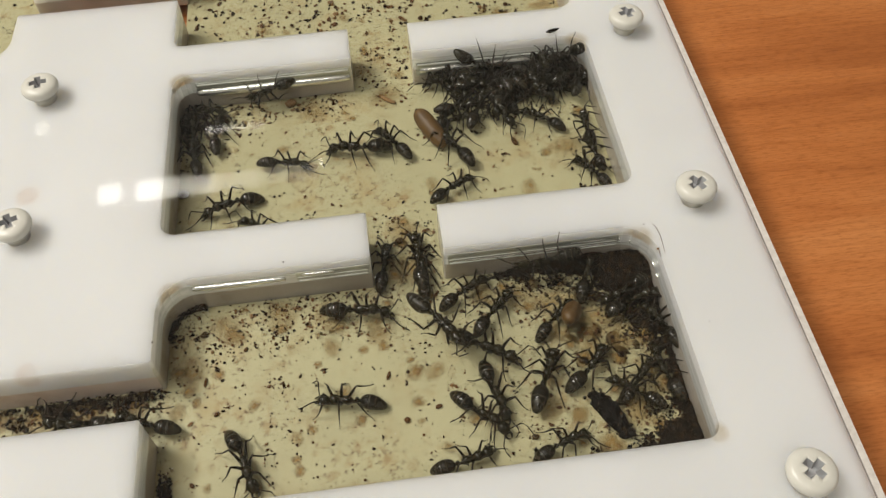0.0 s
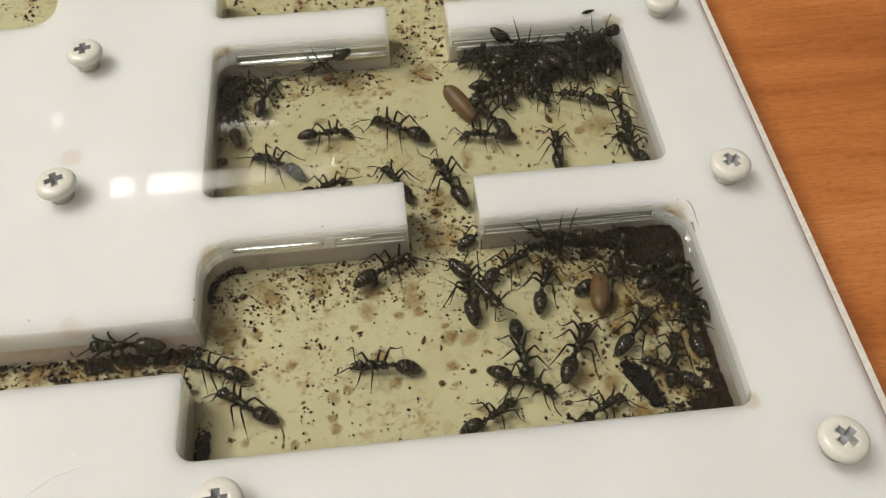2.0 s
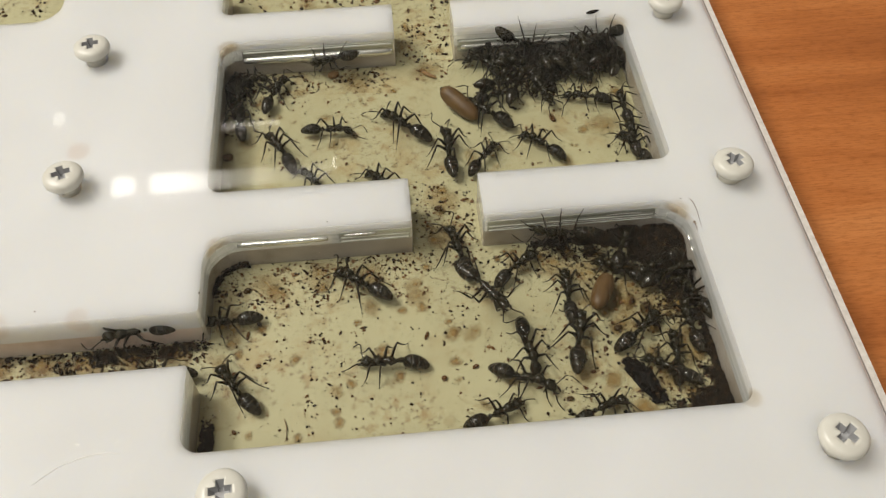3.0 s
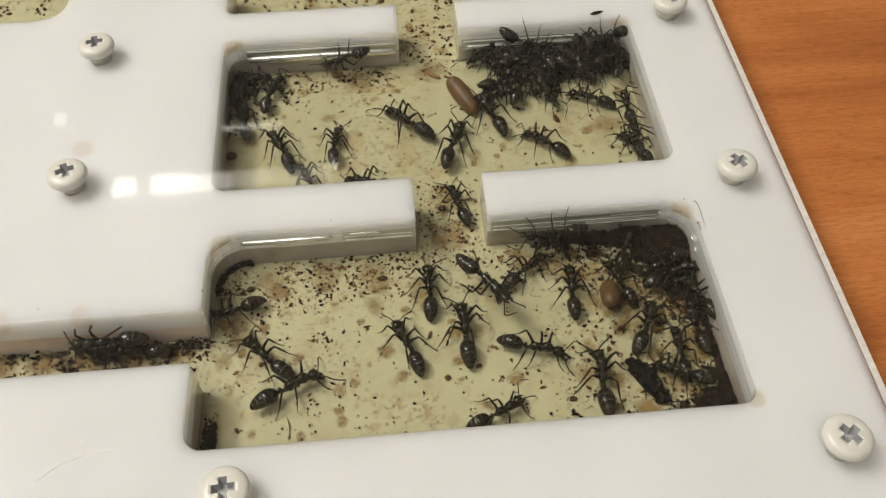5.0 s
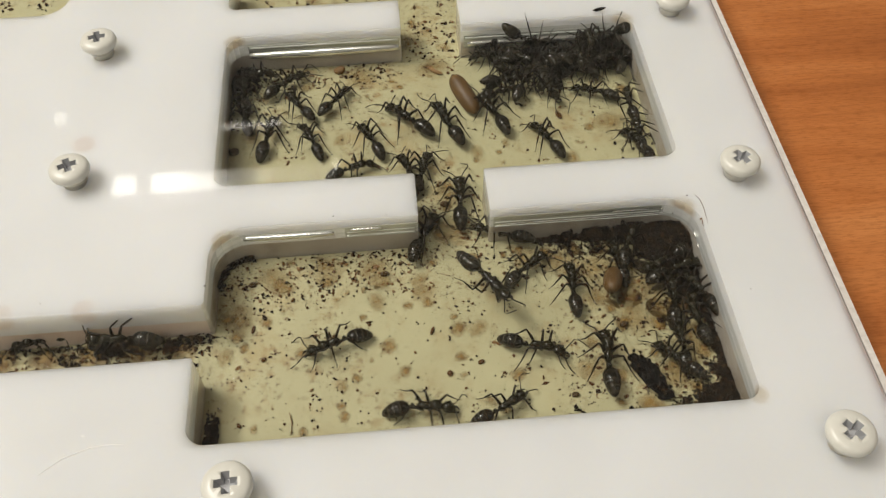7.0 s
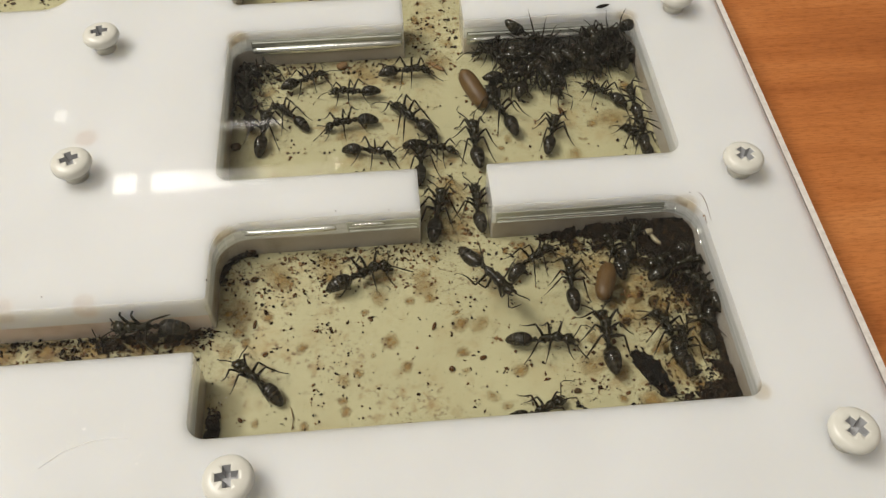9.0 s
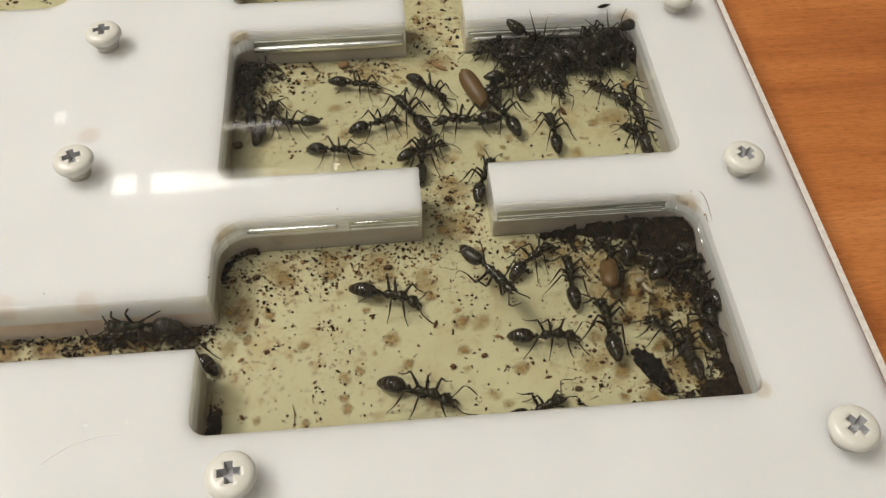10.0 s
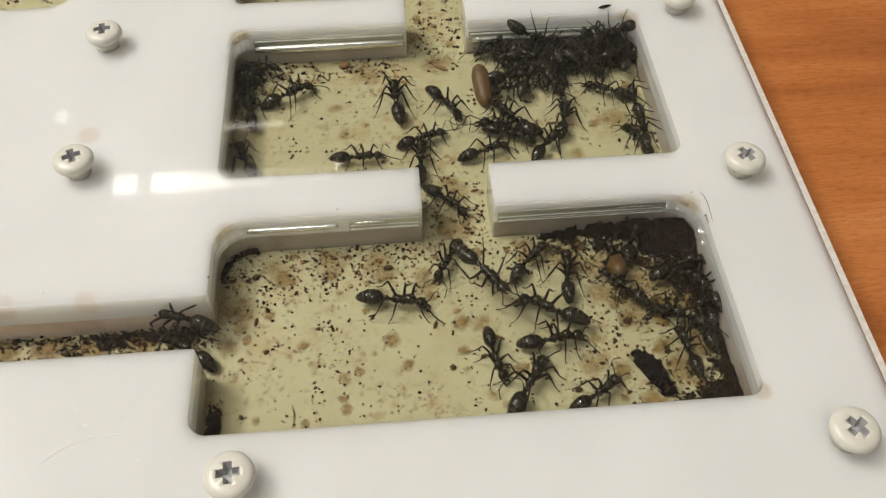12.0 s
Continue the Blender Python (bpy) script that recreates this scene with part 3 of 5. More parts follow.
def build_ant():
    """A black ant 12.7 mm long that faces +x, with its base on the floor."""
    ant = tagged(new("ant"), "black long-legged ant on the cream nest floor", "ant", "ants of the colony")
    bm = bmesh.new()   # alitrunk: neck, domed pronotum, saddle, sloping propodeum
    loft(bm, [(3.8, 0.19, 0.22, 2.25), (3.55, 0.44, 0.43, 2.3), (3.2, 0.77, 0.73, 2.42), (2.7, 0.96, 0.95, 2.55), (2.2, 0.94, 0.97, 2.62), (1.75, 0.77, 0.79, 2.52), (1.45, 0.62, 0.64, 2.38),
              (1.25, 0.59, 0.62, 2.34), (0.95, 0.67, 0.73, 2.42), (0.4, 0.73, 0.85, 2.46), (-0.2, 0.71, 0.83, 2.38), (-0.6, 0.56, 0.64, 2.18), (-0.85, 0.32, 0.36, 1.98), (-0.95, 0.17, 0.19, 1.9)])
    part("thorax", bm, ANT, ant)
    bm = bmesh.new()   # petiole: thin stalk and a rounded node
    loft(bm, [(0.2, 0.15, 0.15, 0), (-0.05, 0.18, 0.2, 0.05), (-0.22, 0.40, 0.55, 0.3), (-0.5, 0.50, 0.72, 0.42), (-0.78, 0.44, 0.58, 0.32), (-0.95, 0.2, 0.24, 0.05), (-1.2, 0.16, 0.16, 0)])
    part("petiole", bm, ANT, ant, at=(-1.05, 0, 1.95))
    bm = bmesh.new()   # gaster with ringed plates
    rows, seams = [], (8, 14, 19, 23)
    for i in range(27):
        s = i / 26
        u = 2 * s - 1
        r = 1.30 * math.sqrt(max(0.0, 1 - abs(u) ** 2.1)) * (1 - 0.20 * u) + 0.05
        r *= 1 - 0.06 * (i in seams)
        rows.append((-5.05 * s, max(r, 0.05), max(r * 0.95, 0.05), 0.35 * math.sin(math.pi * s) - 0.45 * s * s))
    loft(bm, rows)
    gaster = part("gaster", bm, GASTER, ant, "ringed shiny abdomen with pale golden bands", at=(-1.95, 0, 2.05))
    gaster.data.materials.append(BAND)
    for p in gaster.data.polygons:
        if any(-5.05 * (k + 0.1) / 26 * MM > p.center.x > -5.05 * (k + 1.0) / 26 * MM for k in seams):
            p.material_index = 1
    bm = bmesh.new()   # head: rounded behind, tapering to the mouth
    loft(bm, [(0.0, 0.14, 0.14, 0.0), (0.12, 0.5, 0.44, 0.03), (0.4, 0.86, 0.72, 0.06), (0.85, 1.04, 0.86, 0.05), (1.3, 1.05, 0.84, 0.0), (1.75, 0.94, 0.72, -0.08), (2.1, 0.74, 0.54, -0.17), (2.35, 0.52, 0.36, -0.25), (2.5, 0.26, 0.18, -0.3)])
    head = part("head", bm, ANT, ant, at=(3.55, 0, 2.25))
    head.rotation_euler = (0, radians(16), 0)
    for s in (-1, 1):
        bm = bmesh.new()
        tube(bm, [(0, 0, 0), (0.5, 0.18 * s, -0.05), (0.9, 0.02 * s, -0.08), (1.15, -0.3 * s, -0.1)], [0.24, 0.22, 0.16, 0.06], 7)
        part("mandible", bm, LIMB, head, at=(2.2, 0.42 * s, -0.35))
        bm = bmesh.new()
        tube(bm, [(0, 0, 0), (0.7, 0.8 * s, 0.55), (1.5, 1.9 * s, 0.9)], [0.11, 0.11, 0.12], 6)
        tube(bm, [(1.5, 1.9 * s, 0.9), (2.5, 2.1 * s, 0.5), (3.5, 1.9 * s, -0.2), (4.4, 1.6 * s, -0.8)], [0.10, 0.11, 0.11, 0.07], 6)
        part("antenna", bm, LIMB, head, at=(1.9, 0.45 * s, 0.25))
        bm = bmesh.new()
        bmesh.ops.create_uvsphere(bm, u_segments=8, v_segments=6, radius=0.22 * MM)
        part("eye", bm, ANT, head, at=(1.35, 0.95 * s, 0.32))
    for side in (1, -1):
        for nm, c, k, a, f in LEGS:
            part(nm, leg_bm(c, k, a, f, side), LIMB, ant, at=(c[0], c[1] * side, c[2]))
    return ant


rng = random.Random(7)


def limbs(ant):
    return sorted((o for o in ant.children if o.name.startswith("leg")), key=lambda o: (o.location.y > 0, -o.location.x))


def vary(ant, r, bend=1.0):
    """Gives a copied ant its own stance: head, antennae, abdomen and legs."""
    for o in ant.children_recursive:
        base = o.name.split(".")[0]
        if base == "head":
            o.rotation_euler = (0, radians(16 + r.uniform(-10, 22)), radians(r.uniform(-22, 22) * bend))
        elif base == "antenna":
            o.rotation_euler = (0, radians(r.uniform(-22, 25)), radians(r.uniform(-22, 22)))
        elif base == "gaster":
            o.rotation_euler = (0, radians(r.uniform(-14, 10)), radians(r.uniform(-12, 12) * bend))
        elif base == "leg":
            o.rotation_euler = (radians(r.uniform(-7, 7)), radians(r.uniform(-6, 6)), radians(r.uniform(-22, 22)))


def gliding(rows, step=0.1):
    """Rows of seconds, x, y (mm), heading to evenly spaced ones that pass smoothly through them."""
    ts = [r[0] for r in rows]
    hs = [rows[0][3]]
    for r in rows[1:]:
        d = (r[3] - hs[-1] + 180) % 360 - 180
        hs.append(hs[-1] + d)
    pts = [(r[1], r[2], h) for r, h in zip(rows, hs)]

    def slope(i, c):
        if i == 0 or i == len(ts) - 1:
            return 0.0
        a = (pts[i][c] - pts[i - 1][c]) / (ts[i] - ts[i - 1])
        b = (pts[i + 1][c] - pts[i][c]) / (ts[i + 1] - ts[i])
        return 0.0 if a * b <= 0 else 2 * a * b / (a + b)

    out = []
    for i in range(len(ts) - 1):
        n = max(1, round((ts[i + 1] - ts[i]) / step))
        far = math.hypot(pts[i + 1][0] - pts[i][0], pts[i + 1][1] - pts[i][1]) + abs(pts[i + 1][2] - pts[i][2]) * 0.05
        if far < 0.8:
            n = 1
        dt = ts[i + 1] - ts[i]
        for k in range(n):
            s = k / n
            v = []
            for c in range(3):
                p0, p1, m0, m1 = pts[i][c], pts[i + 1][c], slope(i, c) * dt, slope(i + 1, c) * dt
                v.append((2 * s ** 3 - 3 * s * s + 1) * p0 + (s ** 3 - 2 * s * s + s) * m0 + (3 * s * s - 2 * s ** 3) * p1 + (s ** 3 - s * s) * m1)
            out.append((ts[i] + s * dt, *v))
    out.append((ts[-1], *pts[-1]))
    return out


def crawl(ant, rows, lift=0.0, roll=0.0, pitch=0.0, wall=None):
    """Keys an ant along its way, and its legs in a tripod gait by the distance gone.
    wall: (y, z, roll, pitch, until) for one that clings to a wall before it comes down to the floor."""
    way = gliding(rows)
    path = []
    for t, x, y, h in way:
        z, r, p = FLOOR + lift, roll, pitch
        if wall:
            on = max(0.0, min(1.0, (wall[4] + 0.5 - t) / 0.5))
            y, z, r, p = y + (wall[0] - y) * on, z + (wall[1] - z) * on, r + (wall[2] - r) * on, p + (wall[3] - p) * on
        path.append((t, pose(x * MM, y * MM, z * MM, r, p, h)))
    walk(ant, path)
    gone, phase = 0.0, []
    for i, (t, x, y, h) in enumerate(way):
        if i:
            gone += math.hypot(x - way[i - 1][1], y - way[i - 1][2]) + abs(h - way[i - 1][3]) * 0.05
        phase.append(gone)
    if gone < 3:
        return
    for i, leg in enumerate(limbs(ant)):
        tripod = (i % 3 + i // 3) % 2
        side = 1 if i // 3 else -1
        at = leg.location.copy()
        r0 = leg.rotation_euler.z * 0.7
        keys, last = [], None
        for (t, *_), g in zip(way, phase):
            a = g / 9.0 * math.tau + tripod * math.pi
            swing = math.sin(a) * 17 * -side
            up = max(0.0, math.cos(a)) * 9 * side
            if last is None or abs(swing - last) > 0.5 or t == way[-1][0]:
                keys.append((t, Matrix.Translation(at) @ pose(0, 0, 0, up, 0, math.degrees(r0) + swing)))
            last = swing
        walk(leg, keys)


def hatchling(rows, size, lift=0.0, roll=0.0, pitch=0.0, wall=None, label=""):
    ant = copy_thing(ANT_MODEL, pose(rows[0][1] * MM, rows[0][2] * MM, FLOOR * MM, 0, 0, rows[0][3]))
    ant.scale = (size, size, size)
    vary(ant, rng)
    if label:
        ant["label"] = label
    crawl(ant, rows, lift, roll, pitch, wall)


def cocoon(name, label, length, radius):
    """A blunt-ended silk cocoon with a dark spot at its tail."""
    bm = bmesh.new()
    rows = []
    for i in range(19):
        s = -1 + i / 9
        r = radius * math.sqrt(max(0.0, 1 - abs(s) ** 2.6)) + 0.03
        rows.append((length / 2 * math.copysign(abs(s) ** 0.85, s), r * (1 + 0.05 * s), r * (1 + 0.05 * s), 0))
    loft(bm, rows, 18)
    ob = tagged(mesh_object(name, bm, COCOON), label, "cocoon")
    bm = bmesh.new()
    bmesh.ops.create_uvsphere(bm, u_segments=10, v_segments=6, radius=0.45 * MM)
    part("tail_spot", bm, SOIL, ob, "dark spot at the cocoon's end", at=(length / 2 - 0.12, 0, 0))
    return ob


# ---- litter ----
def chunk(bm, x, y, z, r, rr, flat=0.6):
    """A jagged crumb: a squashed octahedron with jittered corners."""
    q = Euler((rr.uniform(0, 6), rr.uniform(0, 6), rr.uniform(0, 6))).to_matrix() @ Matrix.Diagonal((rr.uniform(0.8, 1.7), 1.0, rr.uniform(0.6, 1.0)))
    vs = []
    for d in ((1, 0, 0), (0, 1, 0), (-1, 0, 0), (0, -1, 0), (0, 0, 1), (0, 0, -1)):
        v = q @ Vector(d) * r * rr.uniform(0.55, 1.35)
        vs.append(bm.verts.new(((x + v.x) * MM, (y + v.y) * MM, (z + v.z * flat) * MM)))
    for i, j, k in ((0, 1, 4), (1, 2, 4), (2, 3, 4), (3, 0, 4), (1, 0, 5), (2, 1, 5), (3, 2, 5), (0, 3, 5)):
        bm.faces.new((vs[i], vs[j], vs[k]))


def scatter(name, patches, mat, label, seed):
    """Crumbs strewn over patches of (x, y, spread x, spread y, count, least, most size) in mm, as one heap of litter."""
    rr = random.Random(seed)
    bm = bmesh.new()
    for x, y, sx, sy, n, r0, r1 in patches:
        knots = [(x + rr.uniform(-1, 1) * sx, y + rr.uniform(-1, 1) * sy, rr.uniform(0.4, 1.6)) for _ in range(n // 16 + 1)]
        for _ in range(n):
            r = r0 * 0.7 + (r1 * 1.0 - r0 * 0.7) * rr.random() ** 2.8
            px, py = x + rr.uniform(-1, 1) * sx, y + rr.uniform(-1, 1) * sy
            if rr.random() < 0.45:
                kx, ky, ks = rr.choice(knots)
                px, py = min(x + sx, max(x - sx, rr.gauss(kx, ks))), min(y + sy, max(y - sy, rr.gauss(ky, ks)))
            chunk(bm, px, py, FLOOR + r * 0.3, r, rr)
    return tagged(mesh_object(name, bm, mat, False), label, "litter", kind="stuff")


def build_litter():
    scatter("dark_specks", [
        (46, 21, 46, 20.5, 620, 0.08, 0.42), (42, 20, 40, 19, 420, 0.14, 0.40), (46, 21, 46, 20.5, 1500, 0.06, 0.17), (46, 75, 45, 20.5, 1200, 0.06, 0.17), (24, 35, 22, 6, 500, 0.06, 0.2), (76, 22, 15, 17, 700, 0.07, 0.26), (78, 32, 12, 7, 400, 0.08, 0.32), (86, 14, 5, 12, 260, 0.12, 0.5), (47, 48, 6, 10, 160, 0.1, 0.45), (20, 36, 18, 5, 300, 0.09, 0.46), (12, 30, 11, 9, 150, 0.09, 0.5), (30, 39, 12, 2.2, 160, 0.1, 0.5),
        (47, 47, 6, 10, 180, 0.1, 0.5), (47, 47, 6, 12, 320, 0.06, 0.22), (46, 75, 45, 20, 520, 0.08, 0.45), (20, 92, 18, 3.5, 380, 0.12, 0.6), (8, 84, 6, 9, 160, 0.15, 0.6),
        (47, 102, 6, 8, 150, 0.12, 0.6), (46, 130, 45, 20, 1300, 0.12, 0.7), (-60, 131, 22, 19, 500, 0.12, 0.7),
        (-40, 22.6, 40, 2.0, 420, 0.09, 0.5), (-9, 22.8, 8, 1.7, 170, 0.1, 0.7), (-20, 21, 20, 4.8, 260, 0.1, 0.5), (62, 35.5, 13, 5.5, 260, 0.1, 0.5), (76, 28, 10, 10, 60, 0.2, 0.7), (-8, 20.5, 10, 4, 160, 0.12, 0.6), (80, 20, 12, 18, 150, 0.10, 0.5), (84, 32, 8, 6, 130, 0.1, 0.4), (88, 66, 4.5, 10, 120, 0.1, 0.6), (70, 84, 20, 6, 200, 0.12, 0.6)],
        SPECK, "scattered dark brown specks of nest debris", 3)
    scatter("tan_specks", [
        (22, 36, 20, 4.8, 420, 0.12, 0.45), (46, 20, 45, 19, 240, 0.12, 0.5), (46, 75, 45, 19, 220, 0.12, 0.5), (47, 46, 6, 8, 120, 0.12, 0.6),
        (46, 130, 45, 20, 500, 0.15, 0.8), (-40, 21.5, 40, 3, 260, 0.1, 0.5), (62, 35, 13, 6, 90, 0.12, 0.5), (47, 100, 6, 10, 160, 0.12, 0.6), (20, 90, 18, 5, 160, 0.12, 0.5), (78, 22, 13, 16, 120, 0.15, 0.6)],
        HUSK, "scattered tan and rusty crumbs on the floor", 4)


def soil_depth(x, y):
    """Height (mm) of the soil heaped in the lower chamber's back corner and along its side."""
    back = max(0.0, 1 - (41.8 - y) / (2.0 + 8.6 * max(0.0, min(1.0, (x - 75) / 13)) ** 1.2)) * (0.0 if x < 62 else min(1.0, (x - 62) / 12))
    side = max(0.0, 1 - (93 - x) / (2.4 + 5.0 * max(0.0, (y - 20) / 20)))
    foot = max(0.0, 1 - math.hypot((x - 89.5) / 4.5, (y - 3.5) / 3.5))
    return 2.9 * min(1.0, back ** 0.8) + 1.3 * side + 1.3 * foot


def ragged(x, y):
    """soil_depth with a wandering, clumpy border."""
    z = soil_depth(x + 2.4 * noise.noise(Vector((x * 0.3, y * 0.3, 7))), y + 2.0 * noise.noise(Vector((x * 0.33, y * 0.33, 1))) + 0.9 * noise.noise(Vector((x, y, 3))))
    return max(0.0, z)


def build_soil():
    rr = random.Random(11)
    bm = bmesh.new()
    nx, ny = 60, 70
    grid = {}
    for i in range(nx + 1):
        for j in range(ny + 1):
            x, y = 57 + 34.6 * i / nx, 0.6 + 40.6 * j / ny
            z = ragged(x, y)
            wob = noise.noise(Vector((x * 0.35, y * 0.35, 2))) + 0.5 * noise.noise(Vector((x, y, 5)))
            grid[i, j] = bm.verts.new((x * MM, y * MM, (FLOOR - 0.85 + z * (0.5 + 0.6 * wob)) * MM))
    for i in range(nx):
        for j in range(ny):
            q = [grid[i, j], grid[i + 1, j], grid[i + 1, j + 1], grid[i, j + 1]]
            if max(v.co.z for v in q) > FLOOR * MM:
                bm.faces.new(q)
    bmesh.ops.delete(bm, geom=[v for v in bm.verts if not v.link_faces], context="VERTS")
    made = 0
    while made < 11000:
        x, y = rr.uniform(57, 91.8), rr.uniform(0.8, 41.2)
        z = ragged(x, y)
        if z > 0.05 and rr.random() < min(1.0, z / 1.6):
            chunk(bm, x, y, FLOOR + z * rr.uniform(0.6, 1.15), 0.12 + 0.40 * rr.random() ** 2.2, rr, 0.8)
            made += 1
    made = 0
    while made < 10000:
        x, y = rr.uniform(57, 91.6), rr.uniform(0.8, 41.0)
        z = ragged(x, y)
        if z > 0.3:
            chunk(bm, x, y, FLOOR + z * rr.uniform(0.7, 1.25) + 0.1, 0.12 + 0.26 * rr.random() ** 1.5, rr, 0.9)
            made += 1
    for cx, cy, s, n in ((84, 33, 3.2, 160), (79, 35.5, 3.0, 130), (88, 28, 2.4, 160), (90, 22, 1.8, 120), (74, 38, 2.6, 110), (68, 39.5, 2.4, 90), (86, 24, 2.6, 60), (83, 3.0, 2.0, 90), (88, 5.5, 2.4, 150), (90.5, 10, 1.8, 120), (80.5, 1.6, 1.6, 30), (74.5, 1.5, 2.2, 40), (85.5, 9.5, 1.2, 30), (91, 17, 1.2, 60), (64, 4, 0.9, 12)):
        for _ in range(n * 2):
            chunk(bm, min(91.4, cx + rr.gauss(0, s * 0.6)), min(41.2, max(0.8, cy + rr.gauss(0, s * 0.6))), FLOOR + rr.uniform(0, 0.6), 0.10 + 0.42 * rr.random() ** 2.5, rr, 0.6)
    tagged(mesh_object("soil_heap", bm, SOIL, False), "dark crumbly soil heaped in the back corner and along the wall", "soil", kind="stuff")
    bm = bmesh.new()
    for _ in range(300):
        a = rr.uniform(1.5, 3.2)
        chunk(bm, 7.4 + 6.0 * math.cos(a) + rr.gauss(0, 0.5), 35.2 + 6.0 * math.sin(a) + rr.gauss(0, 0.4), FLOOR + rr.uniform(0, 1.4), rr.uniform(0.15, 0.55), rr)
    for _ in range(260):
        chunk(bm, rr.uniform(1.2, 3.4), 4.5 + rr.gauss(0, 2.0), FLOOR + rr.uniform(0, 0.8), rr.uniform(0.15, 0.5), rr)
    for _ in range(700):
        u = rr.random() ** 0.6
        chunk(bm, 63 + 28.5 * u, 95.4 - (1.0 + 6.5 * u) * rr.random() ** 1.5, FLOOR + rr.uniform(0, 0.4 + 2.2 * u * u), rr.uniform(0.12, 0.5), rr)
    for _ in range(480):
        d = abs(rr.gauss(0, 1))
        chunk(bm, min(14, 1.2 + 3.2 * d), max(76, 95.4 - abs(rr.gauss(0, 1)) * 8.0 / (1 + 0.6 * d)), FLOOR + rr.uniform(0, 1.6), rr.uniform(0.12, 0.5), rr)
    for cx, cy, sx, sy, n in ((-17.0, 23.2, 2.2, 0.9, 260), (-9.0, 23.8, 4.5, 0.7, 300), (-30, 24.2, 12, 0.5, 220), (-24.0, 21.5, 1.2, 0.7, 60), (-2.0, 24.0, 2.0, 0.7, 120)):
        for _ in range(n):
            chunk(bm, rr.gauss(cx, sx), min(25.0, rr.gauss(cy, sy)), FLOOR + rr.uniform(0, 0.9), 0.12 + 0.4 * rr.random() ** 2, rr)
    tagged(mesh_object("dirt_heap", bm, SOIL, False), "dark dirt gathered in the chamber corners and the tunnel", "dirt", kind="stuff")


def build_stains():
    rr = random.Random(21)
    spots = [
        (32.8, 19.8, 1.7), (35.4, 14.4, 1.3), (45.6, 22.4, 1.8), (24.1, 8.7, 0.9), (24.6, 6.7, 1.1), (17.5, 4.5, 0.9),
        (40.5, 28.5, 1.2), (36.8, 28.1, 1.0), (45.5, 16.5, 1.3), (43.3, 13.2, 0.7), (13.1, 34.9, 1.4), (10.7, 26.8, 1.3),
        (22.1, 34.5, 1.1), (55.2, 12.0, 1.5), (72.6, 10.0, 1.6), (75.4, 20.2, 1.3), (55.9, 38.1, 0.9), (45.0, 24.9, 0.8),
        (3.5, 28.0, 1.6), (6.9, 21.7, 1.0), (26.9, 13.8, 1.0), (17.0, 19.7, 1.2), (46.2, 51.8, 0.9), (50.4, 37.9, 0.8),
        (28.4, 26.3, 0.8), (75.8, 21.0, 1.5), (37.0, 89.2, 0.8), (38.8, 87.2, 0.9), (79.2, 70.8, 1.3), (89.0, 81.5, 2.0), (15.1, 89.4, 0.8),
        (-12, 22.8, 3.4), (-20, 22.6, 3.4), (-28, 22.8, 3.6), (-36, 22.6, 3.4), (-44, 22.8, 3.6), (-52, 22.6, 3.4), (-4, 22.8, 2.8), (84, 30, 2.4), (88, 24, 2.0), (80, 34, 2.0), (89, 14, 1.8), (75, 37.5, 1.8), (69, 39, 1.4), (86, 6, 2.0), (82, 20, 1.6), (78, 26, 1.4), (74, 24, 1.2), (80, 14, 1.3), (68, 33, 1.4), (64, 38, 1.2), (59, 39, 1.0), (72, 5, 1.0), (44, 44, 1.5), (47, 56.5, 1.2), (42, 37.5, 1.0), (5.5, 24.0, 1.3), (77, 4, 2.4), (90, 33, 3.4), (58.6, 65.1, 0.8), (53.5, 63.1, 0.7), (46.7, 106.2, 0.9), (42.9, 109.8, 1.2)]
    disc = bmesh.new()
    disc.faces.new([disc.verts.new((1.2 * math.cos(k * math.tau / 24), 1.2 * math.sin(k * math.tau / 24), 0)) for k in range(24)])
    data = bpy.data.meshes.new("stain")
    disc.to_mesh(data)
    disc.free()
    data.materials.append(STAIN)
    smear = data.copy()
    smear.materials.clear()
    smear.materials.append(SMEAR)
    for i, (x, y, r) in enumerate(spots):
        ob = tagged(new("stain", data), "faded brown food stain on the cream floor", "stain", "stains on the floor")
        ob.matrix_world = pose(x * MM, y * MM, (FLOOR + 0.03 + 0.002 * i) * MM, 0, 0, rr.uniform(0, 360)) @ Matrix.Diagonal((1.5 * r * MM, 1.25 * r * MM, MM, 1))
    laid = list(spots)
    for i, (x, y, r) in enumerate(((66, 36, 3.6), (73, 33, 4.2), (80, 29, 4.4), (86, 25, 4.4), (78, 22, 4.0), (87, 16, 4.2), (83, 10, 4.0), (72, 27, 3.4), (68, 12, 2.6), (60, 37, 3.0), (47, 45, 4.0), (47, 54, 3.6), (22, 38, 3.4), (12, 36, 3.4), (31, 37, 3.0), (6, 28, 3.4), (47, 93, 4.0), (84, 72, 3.6), (30, 91, 3.6))):
        ob = tagged(new("stain", smear), "wide tan film of dirt on the cream floor", "stain", "stains on the floor")
        ob.matrix_world = pose(x * MM, y * MM, (FLOOR + 0.010 + 0.001 * i) * MM, 0, 0, rr.uniform(0, 360)) @ Matrix.Diagonal((1.5 * r * MM, 1.2 * r * MM, MM, 1))
